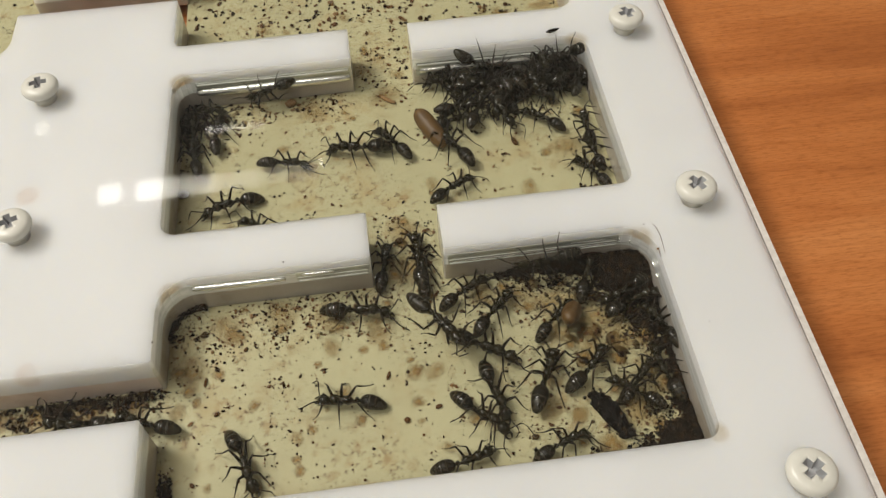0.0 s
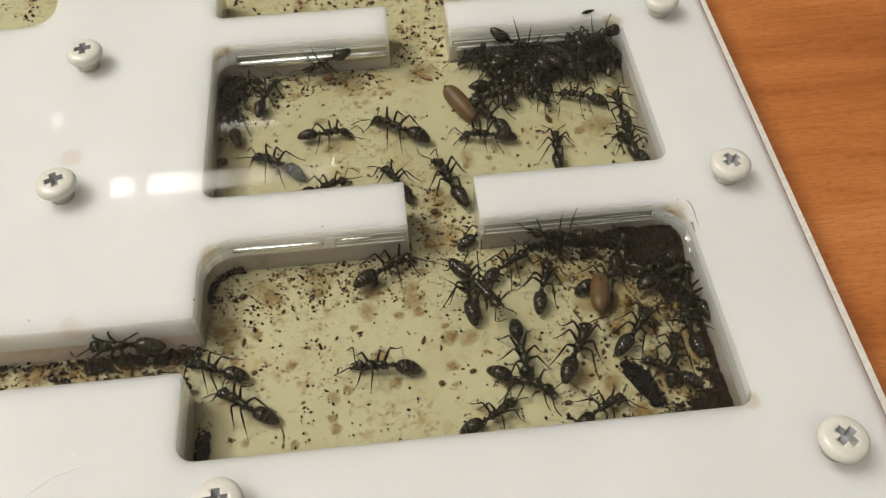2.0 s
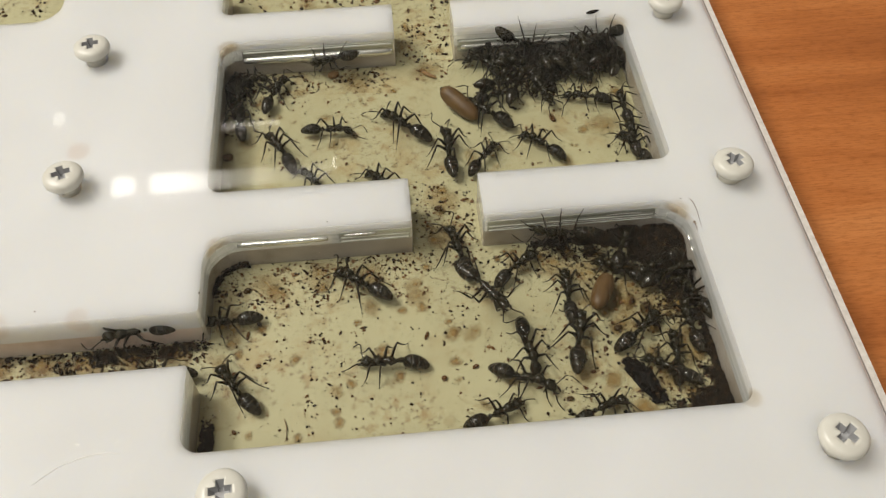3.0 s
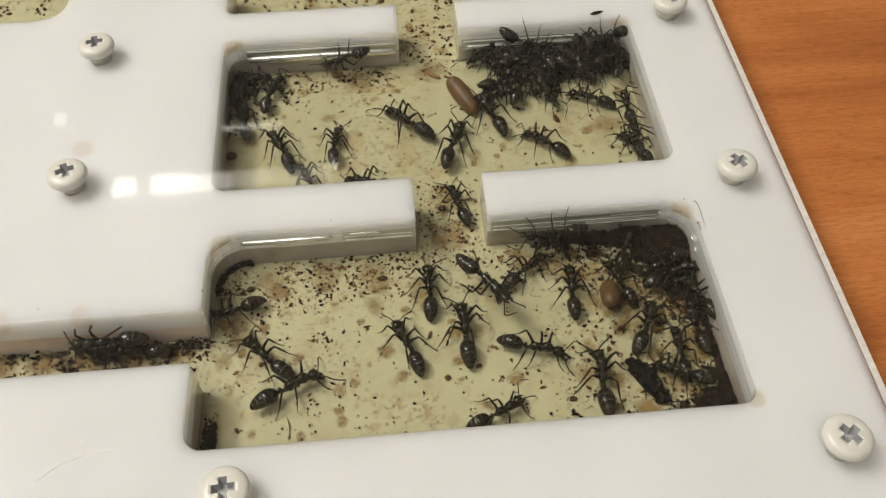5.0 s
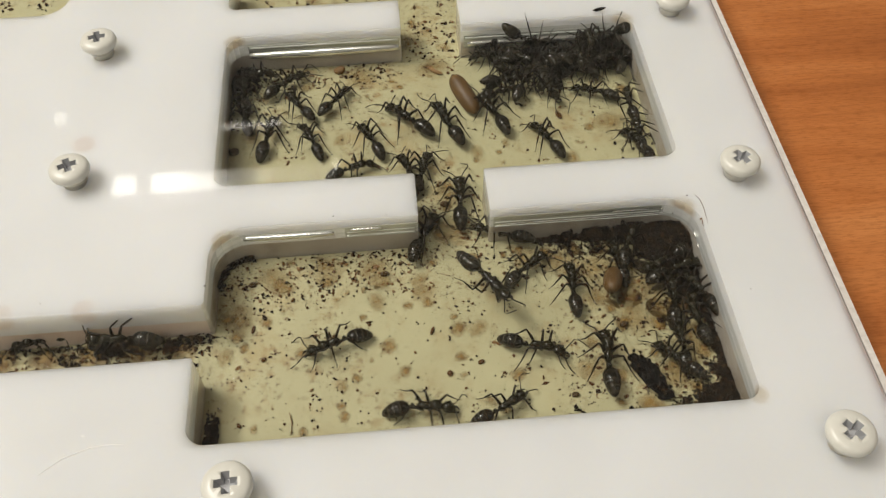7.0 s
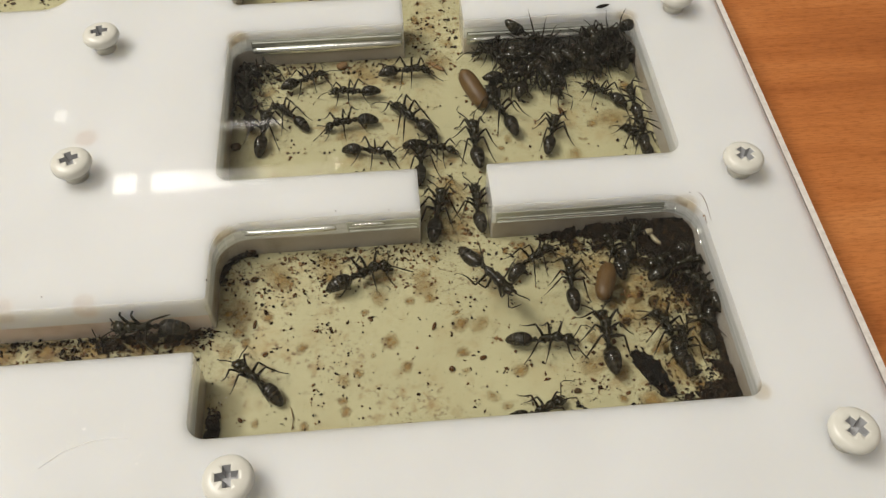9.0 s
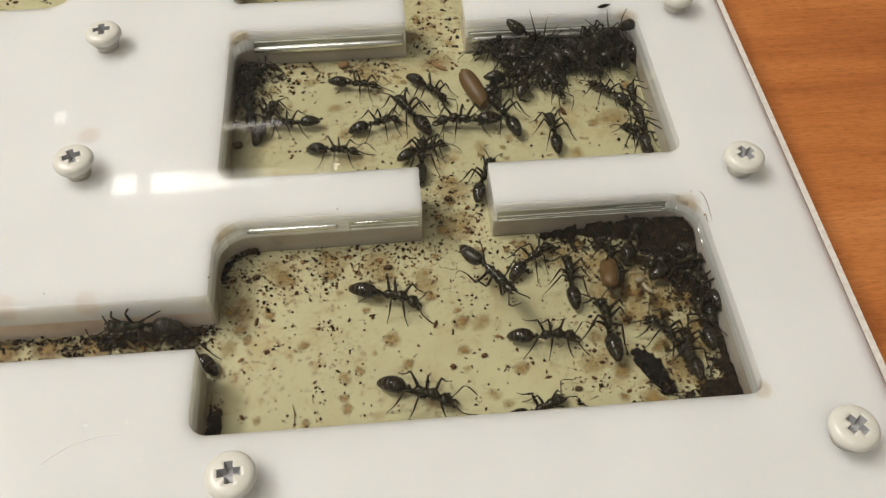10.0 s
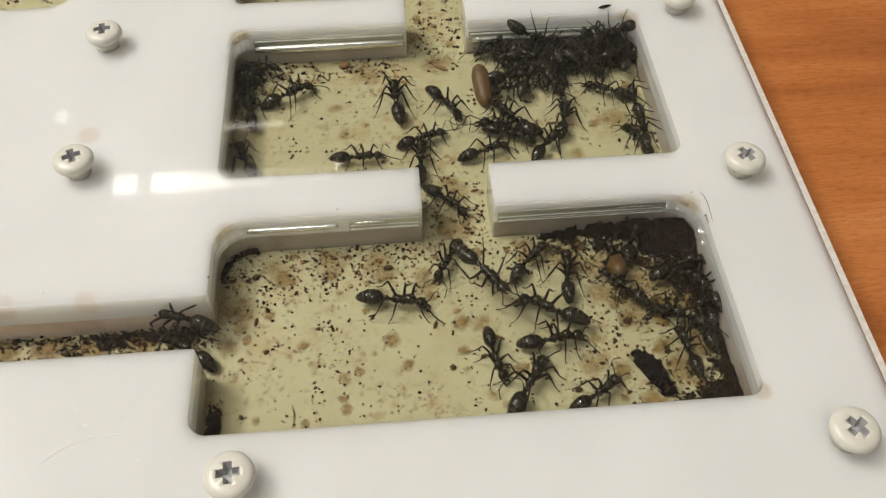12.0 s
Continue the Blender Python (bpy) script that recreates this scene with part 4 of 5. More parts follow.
    for i in range(120):     # paler ones all over, thickest where debris gathers
        x, y = rr.uniform(3, 90), rr.choice((rr.uniform(3, 40), rr.uniform(57, 94), rr.uniform(112, 148)))
        if i % 3 == 0:
            x, y = rr.choice(((rr.uniform(4, 40), rr.uniform(30, 40.5)), (rr.uniform(41, 53), rr.uniform(38, 58)), (rr.uniform(41, 53), rr.uniform(92, 112)), (rr.uniform(72, 91), rr.uniform(4, 34)), (rr.uniform(5, 38), rr.uniform(86, 95)), (rr.uniform(-60, 0), rr.uniform(17, 26))))
        r = 0.6 + 2.0 * rr.random() ** 2
        if sum(math.hypot(x - a, y - b) < 1.5 * (r + c) for a, b, c in laid) > 2:
            continue
        laid.append((x, y, r))
        ob = tagged(new("stain", smear), "pale tan blot on the cream floor", "stain", "stains on the floor")
        ob.matrix_world = pose(x * MM, y * MM, (FLOOR + 0.11 + 0.001 * i) * MM, 0, 0, rr.uniform(0, 360)) @ Matrix.Diagonal((1.4 * r * MM, r * MM, MM, 1))


def build_bits():
    """Seeds, husks and larger scraps that lie about singly."""
    rr = random.Random(31)
    for x, y, length, wide, a, mat, nm, lab in (
            (40.8, 22.2, 1.5, 0.55, 70, SPECK, "seed", "small dark oval seed on the floor"), (8.4, 25.4, 1.6, 0.5, 80, SPECK, "seed", "small dark oval seed on the floor"),
            (48.9, 15.0, 1.1, 0.7, 20, SPECK, "crumb", "black angular crumb on the floor"), (10.5, 18.9, 0.9, 0.6, 40, SPECK, "crumb", "black angular crumb on the floor"),
            (6.8, 6.5, 0.9, 0.6, 120, SPECK, "crumb", "black angular crumb on the floor"), (32.8, 35.5, 1.6, 0.9, 10, SOIL, "crumb", "dark brown lump of soil"),
            (7.9, 35.3, 1.3, 0.9, 30, SOIL, "crumb", "dark brown lump of soil"), (15.5, 31.2, 0.9, 0.5, 60, SPECK, "crumb", "black angular crumb on the floor"),
            (47.1, 91.5, 3.6, 0.9, 140, HUSK, "husk", "reddish brown dry husk"), (73.0, 74.8, 2.0, 1.0, 110, SPECK, "seed", "dark oval seed near the pile of ants"),
            (25.3, 93.5, 2.4, 1.6, 20, HUSK, "husk", "round brown husk near the back wall"), (75.7, 20.3, 1.4, 1.0, 20, SOIL, "crumb", "dark brown lump of soil"),
            (64.4, 7.1, 1.2, 0.8, 0, SOIL, "crumb", "dark brown lump of soil"), (43.2, 13.2, 0.9, 0.8, 0, SPECK, "crumb", "black angular crumb on the floor"),
            (2.5, 69.9, 2.0, 1.6, 0, SOIL, "crumb", "dark brown lump of soil"), (45.6, 51.6, 1.4, 1.1, 0, SOIL, "crumb", "dark brown lump of soil")):
        bm = bmesh.new()
        bmesh.ops.create_icosphere(bm, subdivisions=2, radius=1)
        for v in bm.verts:
            j = 1 + 0.22 * noise.noise(v.co * 1.7 + Vector((x, y, 0)))
            v.co = Vector((v.co.x * length * 0.6 * j, v.co.y * wide * 0.6 * j, v.co.z * wide * 0.5 * j)) * MM
        ob = tagged(mesh_object(nm, bm, mat), lab, nm)
        ob.matrix_world = pose(x * MM, y * MM, (FLOOR + wide * 0.4) * MM, 0, 0, a)
    bm = bmesh.new()      # thin straw
    tube(bm, [(0, 0, 0), (0.4, 2.0, 0.1), (0.2, 4.0, 0.15)], [0.12, 0.11, 0.05], 6)
    ob = tagged(mesh_object("straw", bm, HUSK), "thin bent brown straw on the floor", "straw")
    ob.matrix_world = pose(15.6 * MM, 4.2 * MM, (FLOOR + 0.2) * MM, 0, 0, 8)
    bm = bmesh.new()      # dark carcass: lumpy tapered body with ragged plates
    loft(bm, [(-5.2, 0.5, 0.4, 0.6), (-4.6, 1.1, 0.8, 0.8), (-3.6, 1.0, 0.9, 0.95), (-3.0, 1.5, 1.2, 1.2), (-1.6, 1.9, 1.5, 1.4), (0.2, 2.2, 1.6, 1.4), (1.8, 2.0, 1.4, 1.2), (3.2, 1.7, 1.1, 1.0), (4.6, 1.1, 0.8, 0.8), (5.4, 0.4, 0.3, 0.5)])
    bmesh.ops.subdivide_edges(bm, edges=bm.edges, cuts=1, use_grid_fill=True)
    for v in bm.verts:
        p = v.co.copy()
        v.co += Vector((noise.noise(p * 700), noise.noise(p * 700 + Vector((5, 0, 0))), noise.noise(p * 700 + Vector((0, 9, 0))))) * 0.9 * MM
        v.co += Vector((noise.noise(p * 2500), noise.noise(p * 2500 + Vector((5, 0, 0))), noise.noise(p * 2500 + Vector((0, 9, 0))))) * 0.45 * MM
        v.co.y *= 0.8
    for _ in range(90):
        t = rr.uniform(-4.5, 5.0)
        chunk(bm, t, rr.gauss(0, 0.9), rr.uniform(0.3, 2.4), rr.uniform(0.2, 0.55), rr, 0.8)
    ob = tagged(mesh_object("insect_carcass", bm, SOIL, False), "dark ragged carcass of a prey insect", "carcass")
    ob.matrix_world = pose(77.8 * MM, 9.1 * MM, FLOOR * MM, 0, 0, -62 + 180)
    bm = bmesh.new()      # wing scrap stuck high on the back wall
    loft(bm, [(-1.6, 0.1, 0.1, 0), (-0.6, 0.5, 0.35, 0), (0.5, 0.45, 0.3, 0.1), (1.5, 0.12, 0.1, 0.2)], 8)
    ob = tagged(mesh_object("wing_scrap", bm, SOIL), "dark scrap stuck under the clear cover", "scrap")
    ob.matrix_world = pose(85.3 * MM, 97.5 * MM, (RIM + 0.25) * MM, 0, 0, 10)


def build_dust():
    """Dark dots on the white sheet and pale dust on the clear cover."""
    rr = random.Random(41)
    bm = bmesh.new()
    for x, y in ((24.2, 42.7), (96.3, 19.6), (-26.4, 27.9), (1.6, 29.1), (-37.1, 42.5), (34.0, 42.1), (90.8, 41.6)):
        chunk(bm, x, y, RIM - 0.06, 0.22, rr, 0.3)
    for _ in range(26):
        chunk(bm, rr.choice((rr.uniform(-40, -2), rr.uniform(95, 111))), rr.uniform(-12, 120), RIM - 0.07, rr.uniform(0.05, 0.11), rr, 0.3)
    tagged(mesh_object("dark_dots", bm, SPECK, False), "tiny dark dots trapped under the cover", "dirt", kind="stuff")
    bm = bmesh.new()
    for _ in range(150):
        chunk(bm, rr.gauss(-14, 9), rr.gauss(1, 6), COVER + 0.02, rr.uniform(0.04, 0.16), rr, 0.3)
    for _ in range(120):
        chunk(bm, rr.uniform(-45, 110), rr.uniform(-14, 110), COVER + 0.02, rr.uniform(0.03, 0.09), rr, 0.3)
    tagged(mesh_object("dust", bm, DUST, False), "pale dust on the clear cover", "dust", kind="stuff")

    for x, y, r in ((-14.5, 1.2, 0.26), (-8.1, 1.1, 0.2), (-16.2, 3.9, 0.22), (-5.0, -3.8, 0.2), (-0.9, 1.4, 0.22), (-0.6, -5.5, 0.16), (-5.6, -5.2, 0.2)):
        bm = bmesh.new()
        for _ in range(4):
            chunk(bm, x + rr.gauss(0, 0.35 * r + 0.1), y + rr.gauss(0, 0.35 * r + 0.1), COVER + 0.03, r * rr.uniform(0.5, 1.0), rr, 0.25)
        tagged(mesh_object("lint", bm, DUST, False), "white fleck of lint on the clear cover", "lint")
    bm = bmesh.new()      # faint bent scratch
    tube(bm, [(-20.0, -4.7, COVER - 0.12), (-16.8, -2.3, COVER - 0.12), (-12.9, -0.9, COVER - 0.12), (-10.0, -0.6, COVER - 0.12), (-7.4, -0.9, COVER - 0.12)], [0.03, 0.07, 0.09, 0.07, 0.03], 6)
    tagged(mesh_object("scratch", bm, HAZE), "faint white bent scratch in the cover", "scratch")
    bm = bmesh.new()      # hair and crumbs caught under the cover by the soil corner
    tube(bm, [(92.3, 41.4, RIM + 0.05), (92.9, 40.4, RIM + 0.1), (93.1, 38.4, RIM + 0.1), (92.9, 34.4, RIM + 0.05)], [0.03, 0.06, 0.06, 0.03], 5)
    tagged(mesh_object("fibre", bm, HUSK), "brown fibre caught under the clear cover", "fibre")
    bm = bmesh.new()
    for k in range(9):
        chunk(bm, 92.0 + rr.gauss(0, 0.15), 35.8 - 0.22 * k, RIM + 0.02, rr.uniform(0.1, 0.24), rr, 0.4)
    tagged(mesh_object("crumb", bm, HUSK, False), "rusty crumbs caught at the chamber's rim", "crumb")


# ---- build ----
build_room()
build_lamps()
build_table()
build_nest()
build_screws()
build_litter()
build_soil()
build_stains()
build_bits()
build_dust()
ANT_MODEL = build_ant()
COCOON_A = cocoon("cocoon", "orange-brown silk cocoon carried by an ant in the upper chamber", 11.0, 2.0)
COCOON_B = cocoon("cocoon", "dull brown silk cocoon among ants in the lower chamber", 8.8, 1.75)


def larva(name, label, length, radius):
    """A pale plump grub, bent like a bean."""
    bm = bmesh.new()
    n = 10
    tube(bm, [((k / n - 0.5) * length, 0.35 * length * (k / n - 0.5) ** 2, 0) for k in range(n + 1)], [radius * (0.3 + 0.7 * math.sin(math.pi * (k + 0.6) / (n + 1.2)) ** 0.6) * (1 - 0.06 * (k % 2)) for k in range(n + 1)], 12)
    return tagged(mesh_object(name, bm, GRUB), label, "larva")


LARVA_A = larva("larva", "round creamy white ant larva carried over the soil", 1.7, 0.68)
LARVA_B = larva("larva", "slim creamy white ant larva carried over the soil", 2.6, 0.48)


def resting(x, y, lift, heading, roll=0, pitch=0, size=1.0, label="black ant resting in the crowded pile"):
    ant = copy_thing(ANT_MODEL, pose(x * MM, y * MM, (FLOOR + lift) * MM, roll, pitch, heading))
    ant.scale = (size, size, size)
    vary(ant, rng)
    tagged(ant, label, group="pile of ants")


def build_pile():
    """Ants heaped on each other in the upper chamber's back corner, and a few in the other corner."""
    rr = random.Random(5)
    for i in range(27):
        x = 60 + 30 * rr.random() ** 0.75
        near = rr.random()
        y = 94.4 - (4.0 if x < 68 else 6.0) * near
        resting(x, y, (1 - near) * rr.uniform(0, 4.2) + rr.uniform(0, 0.8), rr.uniform(0, 360), rr.uniform(-25, 25), rr.uniform(-25, 25), rr.uniform(0.85, 0.98))
    for x, y, h in ((63.0, 86.5, 35), (61.5, 81.5, 20), (66.5, 84.0, 75), (71.0, 83.0, 280), (72.5, 86.5, 250), (62.5, 84.0, 10)):
        resting(x, y, rr.uniform(0, 1.2), h + rr.uniform(-12, 12), rr.uniform(-8, 8), rr.uniform(-8, 8), rr.uniform(0.9, 1.0))
    resting(68.6, 95.7, 7.6 + 2.8 - FLOOR, 0, 90, 24, 1.0, "black ant climbing the chamber's back wall")
    resting(87.0, 95.7, 7.7 + 2.8 - FLOOR, 180, -90, 22, 1.0, "black ant climbing the chamber's back wall")
    for t_x, t_y, l, h in ((80.2, 37.2, 0.6, 60), (87.4, 30.4, 0.6, 15), (90.5, 24.7, 0.8, 115)):
        resting(t_x, t_y, l, h, rr.uniform(-10, 10), rr.uniform(-8, 8), 0.95, "black ant half hidden in the dark soil")
    for x, y, l, h in ((4.5, 86, 0.4, 95), (6.0, 90.5, 0.6, 20), (4.0, 79.5, 0.2, 100)):
        resting(x, y, l, h, rr.uniform(-15, 15), rr.uniform(-12, 12), 0.92, "black ant huddled in the dirty corner")


build_pile()


def motions():
    """All that moves: the ants and the cocoons they carry."""
    hatchling([(0, 12.54, 64.69, -162), (0.5, 13.88, 64.15, -149), (1, 13.89, 64.08, -152), (1.5, 13.31, 64.58, -166), (2, 14.30, 66.90, 150), (2.5, 13.19, 68.69, 139), (3, 13.75, 70.02, 121), (5, 13.13, 70.12, 116), (5.5, 12.98, 69.53, 111), (6, 11.36, 70.55, 100), (6.5, 10.76, 71.75, 92), (7, 9.94, 72.90, 79), (9, 8.53, 73.25, 86), (9.5, 8.93, 74.41, 80), (10, 8.54, 75.93, 74), (10.5, 8.85, 78.97, 71), (11, 8.96, 80.69, 61), (11.5, 9.91, 81.45, 54), (12, 13.25, 83.48, 30)], 1.03)
    hatchling([(0, 23.84, 74.48, -10), (0.5, 24.25, 74.78, -5), (1, 24.42, 74.54, -1), (1.5, 24.34, 74.49, -1), (2, 24.54, 74.64, 2), (2.5, 24.27, 74.80, 0), (3, 24.18, 74.77, -5), (5, 24.48, 70.36, 81), (5.5, 21.86, 75.19, 167), (6, 19.53, 77.46, 129), (6.5, 17.71, 80.05, 122), (7, 16.21, 81.69, 120), (9, 27.76, 83.35, 171), (9.5, 21.96, 80.16, 177), (10, 14.01, 74.46, 174), (10.5, 11.57, 74.62, 173), (11, 14.49, 67.87, 101), (11.5, 4.37, 64.66, 102), (12, 4.39, 64.65, 110)], 0.88)
    hatchling([(0, 39.12, 76.28, 174), (0.5, 39.77, 74.19, 150), (1, 39.96, 74.25, 147), (1.5, 39.77, 74.03, 146), (2, 40.02, 74.06, 146), (2.5, 40.19, 74.19, 143), (3, 40.15, 74.56, 136), (5, 40.20, 75.23, 135), (5.5, 40.06, 75.31, 135), (6, 40.00, 75.09, 135), (6.5, 39.90, 75.06, 134), (7, 39.70, 75.13, 134), (9, 39.92, 73.95, 129), (9.5, 40.04, 74.27, 128), (10, 39.42, 75.46, 119), (10.5, 39.28, 76.55, 119), (11, 37.62, 78.78, 106), (11.5, 36.66, 79.24, 102), (12, 36.48, 80.08, 93)], 1.12)
    hatchling([(0, 46.73, 77.53, 125), (0.5, 48.87, 75.04, 121), (1, 52.46, 71.72, 134), (1.5, 56.77, 71.00, 160), (2, 58.69, 70.12, 170), (2.5, 63.39, 66.55, 155), (3, 68.94, 66.03, 135), (5, 68.96, 66.73, 139), (5.5, 68.67, 66.79, 138), (6, 68.57, 66.47, 137), (6.5, 68.53, 66.48, 136), (7, 68.95, 66.97, 117), (9, 69.75, 67.66, 72), (9.5, 69.84, 68.21, 69), (10, 69.66, 67.89, 92), (10.5, 70.21, 68.98, 80), (11, 70.01, 68.95, 81), (11.5, 71.68, 69.60, 76), (12, 72.58, 71.72, 75)], 0.95)
    hatchling([(0, 58.01, 62.72, 28), (0.5, 57.46, 62.94, 33), (1, 67.75, 62.50, 26), (1.5, 74.56, 63.96, 41), (2, 72.78, 64.88, 80), (2.5, 73.23, 67.91, 81), (3, 56.36, 63.61, 49), (5, 48.83, 51.52, 100), (5.5, 43.56, 52.70, 105), (6, 35.59, 61.91, 145), (6.5, 41.58, 54.37, 115), (7, 39.15, 60.26, 107), (9, 43.71, 65.18, -16), (9.5, 42.88, 56.31, -17), (10, 41.62, 64.34, 18), (10.5, 46.63, 66.25, -16), (11, 58.41, 66.94, -10), (11.5, 59.44, 67.68, -30), (12, 60.27, 67.60, -25)], 0.89)
    hatchling([(0, 48.83, 45.38, 86), (0.5, 48.61, 56.11, 102), (1, 49.63, 57.42, 89), (1.5, 50.05, 57.88, 87), (2, 49.41, 57.97, 105), (2.5, 49.17, 65.14, 88), (3, 49.21, 65.74, 86), (5, 49.66, 67.88, 64), (5.5, 49.36, 68.98, 75), (6, 49.02, 69.73, 83), (6.5, 48.30, 70.28, 95), (7, 48.25, 73.14, 105), (9, 52.87, 65.67, 86), (9.5, 52.83, 71.67, 134), (10, 51.47, 71.77, 172), (10.5, 49.53, 72.47, 87), (11, 47.34, 68.83, 127), (11.5, 48.69, 64.63, 127), (12, 60.01, 69.13, 156)], 1.10)
    hatchling([(0, 42.29, 45.44, 79), (0.5, 42.48, 49.06, 88), (1, 43.17, 54.05, 120), (1.5, 38.70, 56.83, 122), (2, 38.57, 59.42, 118), (2.5, 37.52, 59.19, 121), (3, 35.17, 58.38, 134), (5, 31.14, 58.79, 164), (5.5, 37.30, 63.32, 143), (6, 32.90, 66.47, 168), (6.5, 30.58, 70.46, 119), (7, 31.62, 70.11, 115), (9, 26.52, 74.05, -171), (9.5, 30.90, 73.33, -12), (10, 32.27, 72.82, 17), (10.5, 33.58, 71.56, 25), (11, 39.44, 66.59, -15), (11.5, 49.72, 65.56, 8), (12, 54.72, 63.15, 19)], 0.94)
    hatchling([(0, 18.61, 57.68, 140), (0.5, 17.41, 58.88, 19), (1, 21.39, 58.12, 36), (1.5, 19.80, 57.33, 61), (2, 23.81, 59.41, 17), (2.5, 24.18, 59.54, 91), (3, 21.16, 60.08, 125), (5, 18.95, 60.56, 111), (5.5, 19.97, 58.31, 114), (6, 20.81, 59.23, 121), (6.5, 21.76, 66.77, 117), (7, 19.00, 71.09, 111), (9, 13.81, 77.51, 133), (9.5, 15.10, 70.80, 73), (10, 22.88, 65.86, -13), (10.5, 35.72, 60.98, -13), (11, 35.06, 55.90, -11), (11.5, 36.52, 65.23, 12), (12, 41.76, 67.98, 16)], 0.88)
    hatchling([(0, 20.98, 96.96, -170), (0.5, 21.86, 95.67, -162), (1, 24.00, 95.76, -160), (1.5, 24.45, 96.17, -157), (2, 24.89, 96.33, -163), (2.5, 25.96, 95.61, -166), (3, 25.79, 94.95, -180), (5, 27.10, 94.22, -170), (5.5, 27.36, 94.53, -168), (6, 27.78, 89.65, -122), (6.5, 26.90, 81.59, 82), (7, 24.47, 82.58, 51), (9, 17.22, 88.28, 26), (9.5, 21.91, 87.91, -7), (10, 27.90, 85.56, -11), (10.5, 28.89, 77.91, 109), (11, 29.47, 65.74, 146), (11.5, 21.79, 64.73, -5), (12, 28.01, 63.25, 1)], 0.88, wall=(95.6, 8.9, -80, 12, 5.4))
    hatchling([(0, 9.20, 85.58, 84), (0.5, 11.03, 88.86, 73), (1, 10.20, 87.25, 73), (1.5, 11.04, 87.12, 69), (2, 11.33, 87.55, 71), (2.5, 11.32, 87.61, 71), (3, 12.03, 87.37, 67), (5, 10.53, 87.45, 71), (5.5, 10.75, 87.53, 69), (6, 12.43, 88.23, 61), (6.5, 11.68, 87.71, 61), (7, 13.12, 88.95, 40), (9, 39.89, 89.36, 1), (9.5, 43.74, 85.50, -37), (10, 44.20, 82.99, -48), (10.5, 44.71, 83.34, -33), (11, 46.05, 83.03, -25), (11.5, 47.13, 80.16, -37), (12, 47.42, 78.23, -57)], 0.93)
    hatchling([(0, 27.52, 55.30, 165), (3, 19.38, 55.30, 167), (5, 23.47, 55.38, 167), (6, 25.38, 55.00, 167), (7, 27.44, 61.88, 17), (9, 30.78, 65.27, -16), (9.5, 36.49, 60.24, -37), (10, 32.47, 55.60, -10), (10.5, 35.87, 53.58, -30), (11, 45.83, 50.11, -42), (11.5, 47.37, 51.82, -72), (12, 45.35, 50.36, -47)], 0.88)
    hatchling([(0, 87.17, 63.23, 122), (0.5, 87.49, 63.29, 122), (1.5, 88.81, 63.58, 115), (5.5, 87.99, 63.84, 119), (7, 87.93, 63.90, 117), (9, 87.51, 64.03, 111), (12, 87.29, 64.06, 110)], 0.88)
    hatchling([(0, 90.00, 75.45, 88), (1.5, 90.00, 75.19, 91), (5.5, 90.00, 75.71, 87), (9, 90.00, 75.34, 88), (12, 90.00, 75.56, 89)], 0.88, lift=0.8, roll=-40)
    hatchling([(0, 90.00, 68.27, 97), (1.5, 90.00, 65.69, 89), (5.5, 90.00, 66.02, 86), (9, 90.00, 65.84, 86), (12, 90.00, 66.02, 85)], 0.89, lift=0.8, roll=-40)
    hatchling([(0, 79.89, 79.59, 143), (0.5, 79.54, 79.51, 142), (1, 79.25, 79.13, 146), (1.5, 78.73, 80.27, 139), (2, 81.17, 79.61, 161), (2.5, 81.30, 79.28, 170), (5.5, 81.30, 79.25, 155), (7, 81.79, 79.99, 160), (9, 83.08, 78.56, 141), (9.5, 83.90, 78.45, 136), (12, 83.30, 79.64, 155)], 0.88)
    hatchling([(0, 59.63, 74.17, 123), (0.5, 59.91, 74.10, 118), (1, 59.54, 73.73, 124), (1.5, 60.34, 74.16, 121), (2, 59.96, 75.39, 125), (2.5, 58.60, 76.51, 140), (3, 58.55, 76.56, 140), (5, 58.56, 76.28, 114), (5.5, 58.58, 75.75, 114), (7, 58.52, 75.39, 114), (9, 59.68, 74.05, 113), (10.5, 59.68, 73.13, 117), (12, 61.12, 72.28, 126)], 1.06)
    hatchling([(0, 33.55, 17.40, 173), (0.5, 33.52, 17.67, 173), (1, 33.41, 17.30, 172), (1.5, 33.35, 16.73, 174), (2, 33.48, 16.78, 176), (2.5, 33.84, 16.83, 176), (3, 34.20, 16.52, 178), (5, 36.58, 19.77, 115), (5.5, 39.55, 25.95, -126), (6, 39.15, 27.82, -171), (6.5, 29.10, 24.65, -159), (7, 23.58, 20.29, -160), (9, 9.37, 13.21, 139), (9.5, 4.24, 16.78, 137), (10, -2.62, 19.11, 144), (10.5, -1.36, 19.18, 147), (11, -3.45, 19.34, 144), (12, -2.94, 19.67, 146)], 0.98)
    hatchling([(0, 15.59, 8.94, -72), (0.5, 14.38, 9.73, -87), (1, 11.89, 10.73, -153), (1.5, 10.13, 10.30, 162), (2, 9.25, 11.77, 142), (2.5, 6.77, 12.60, 130), (3, 6.83, 14.12, 123), (5, 11.33, 19.57, 130), (5.5, 6.28, 21.78, 175), (6, -6.20, 21.22, 178), (6.5, -1.55, 21.48, 176), (7, 37.71, 6.39, -5), (9, 48.22, -0.67, -5), (12, 48.03, -0.91, -5)], 0.99)
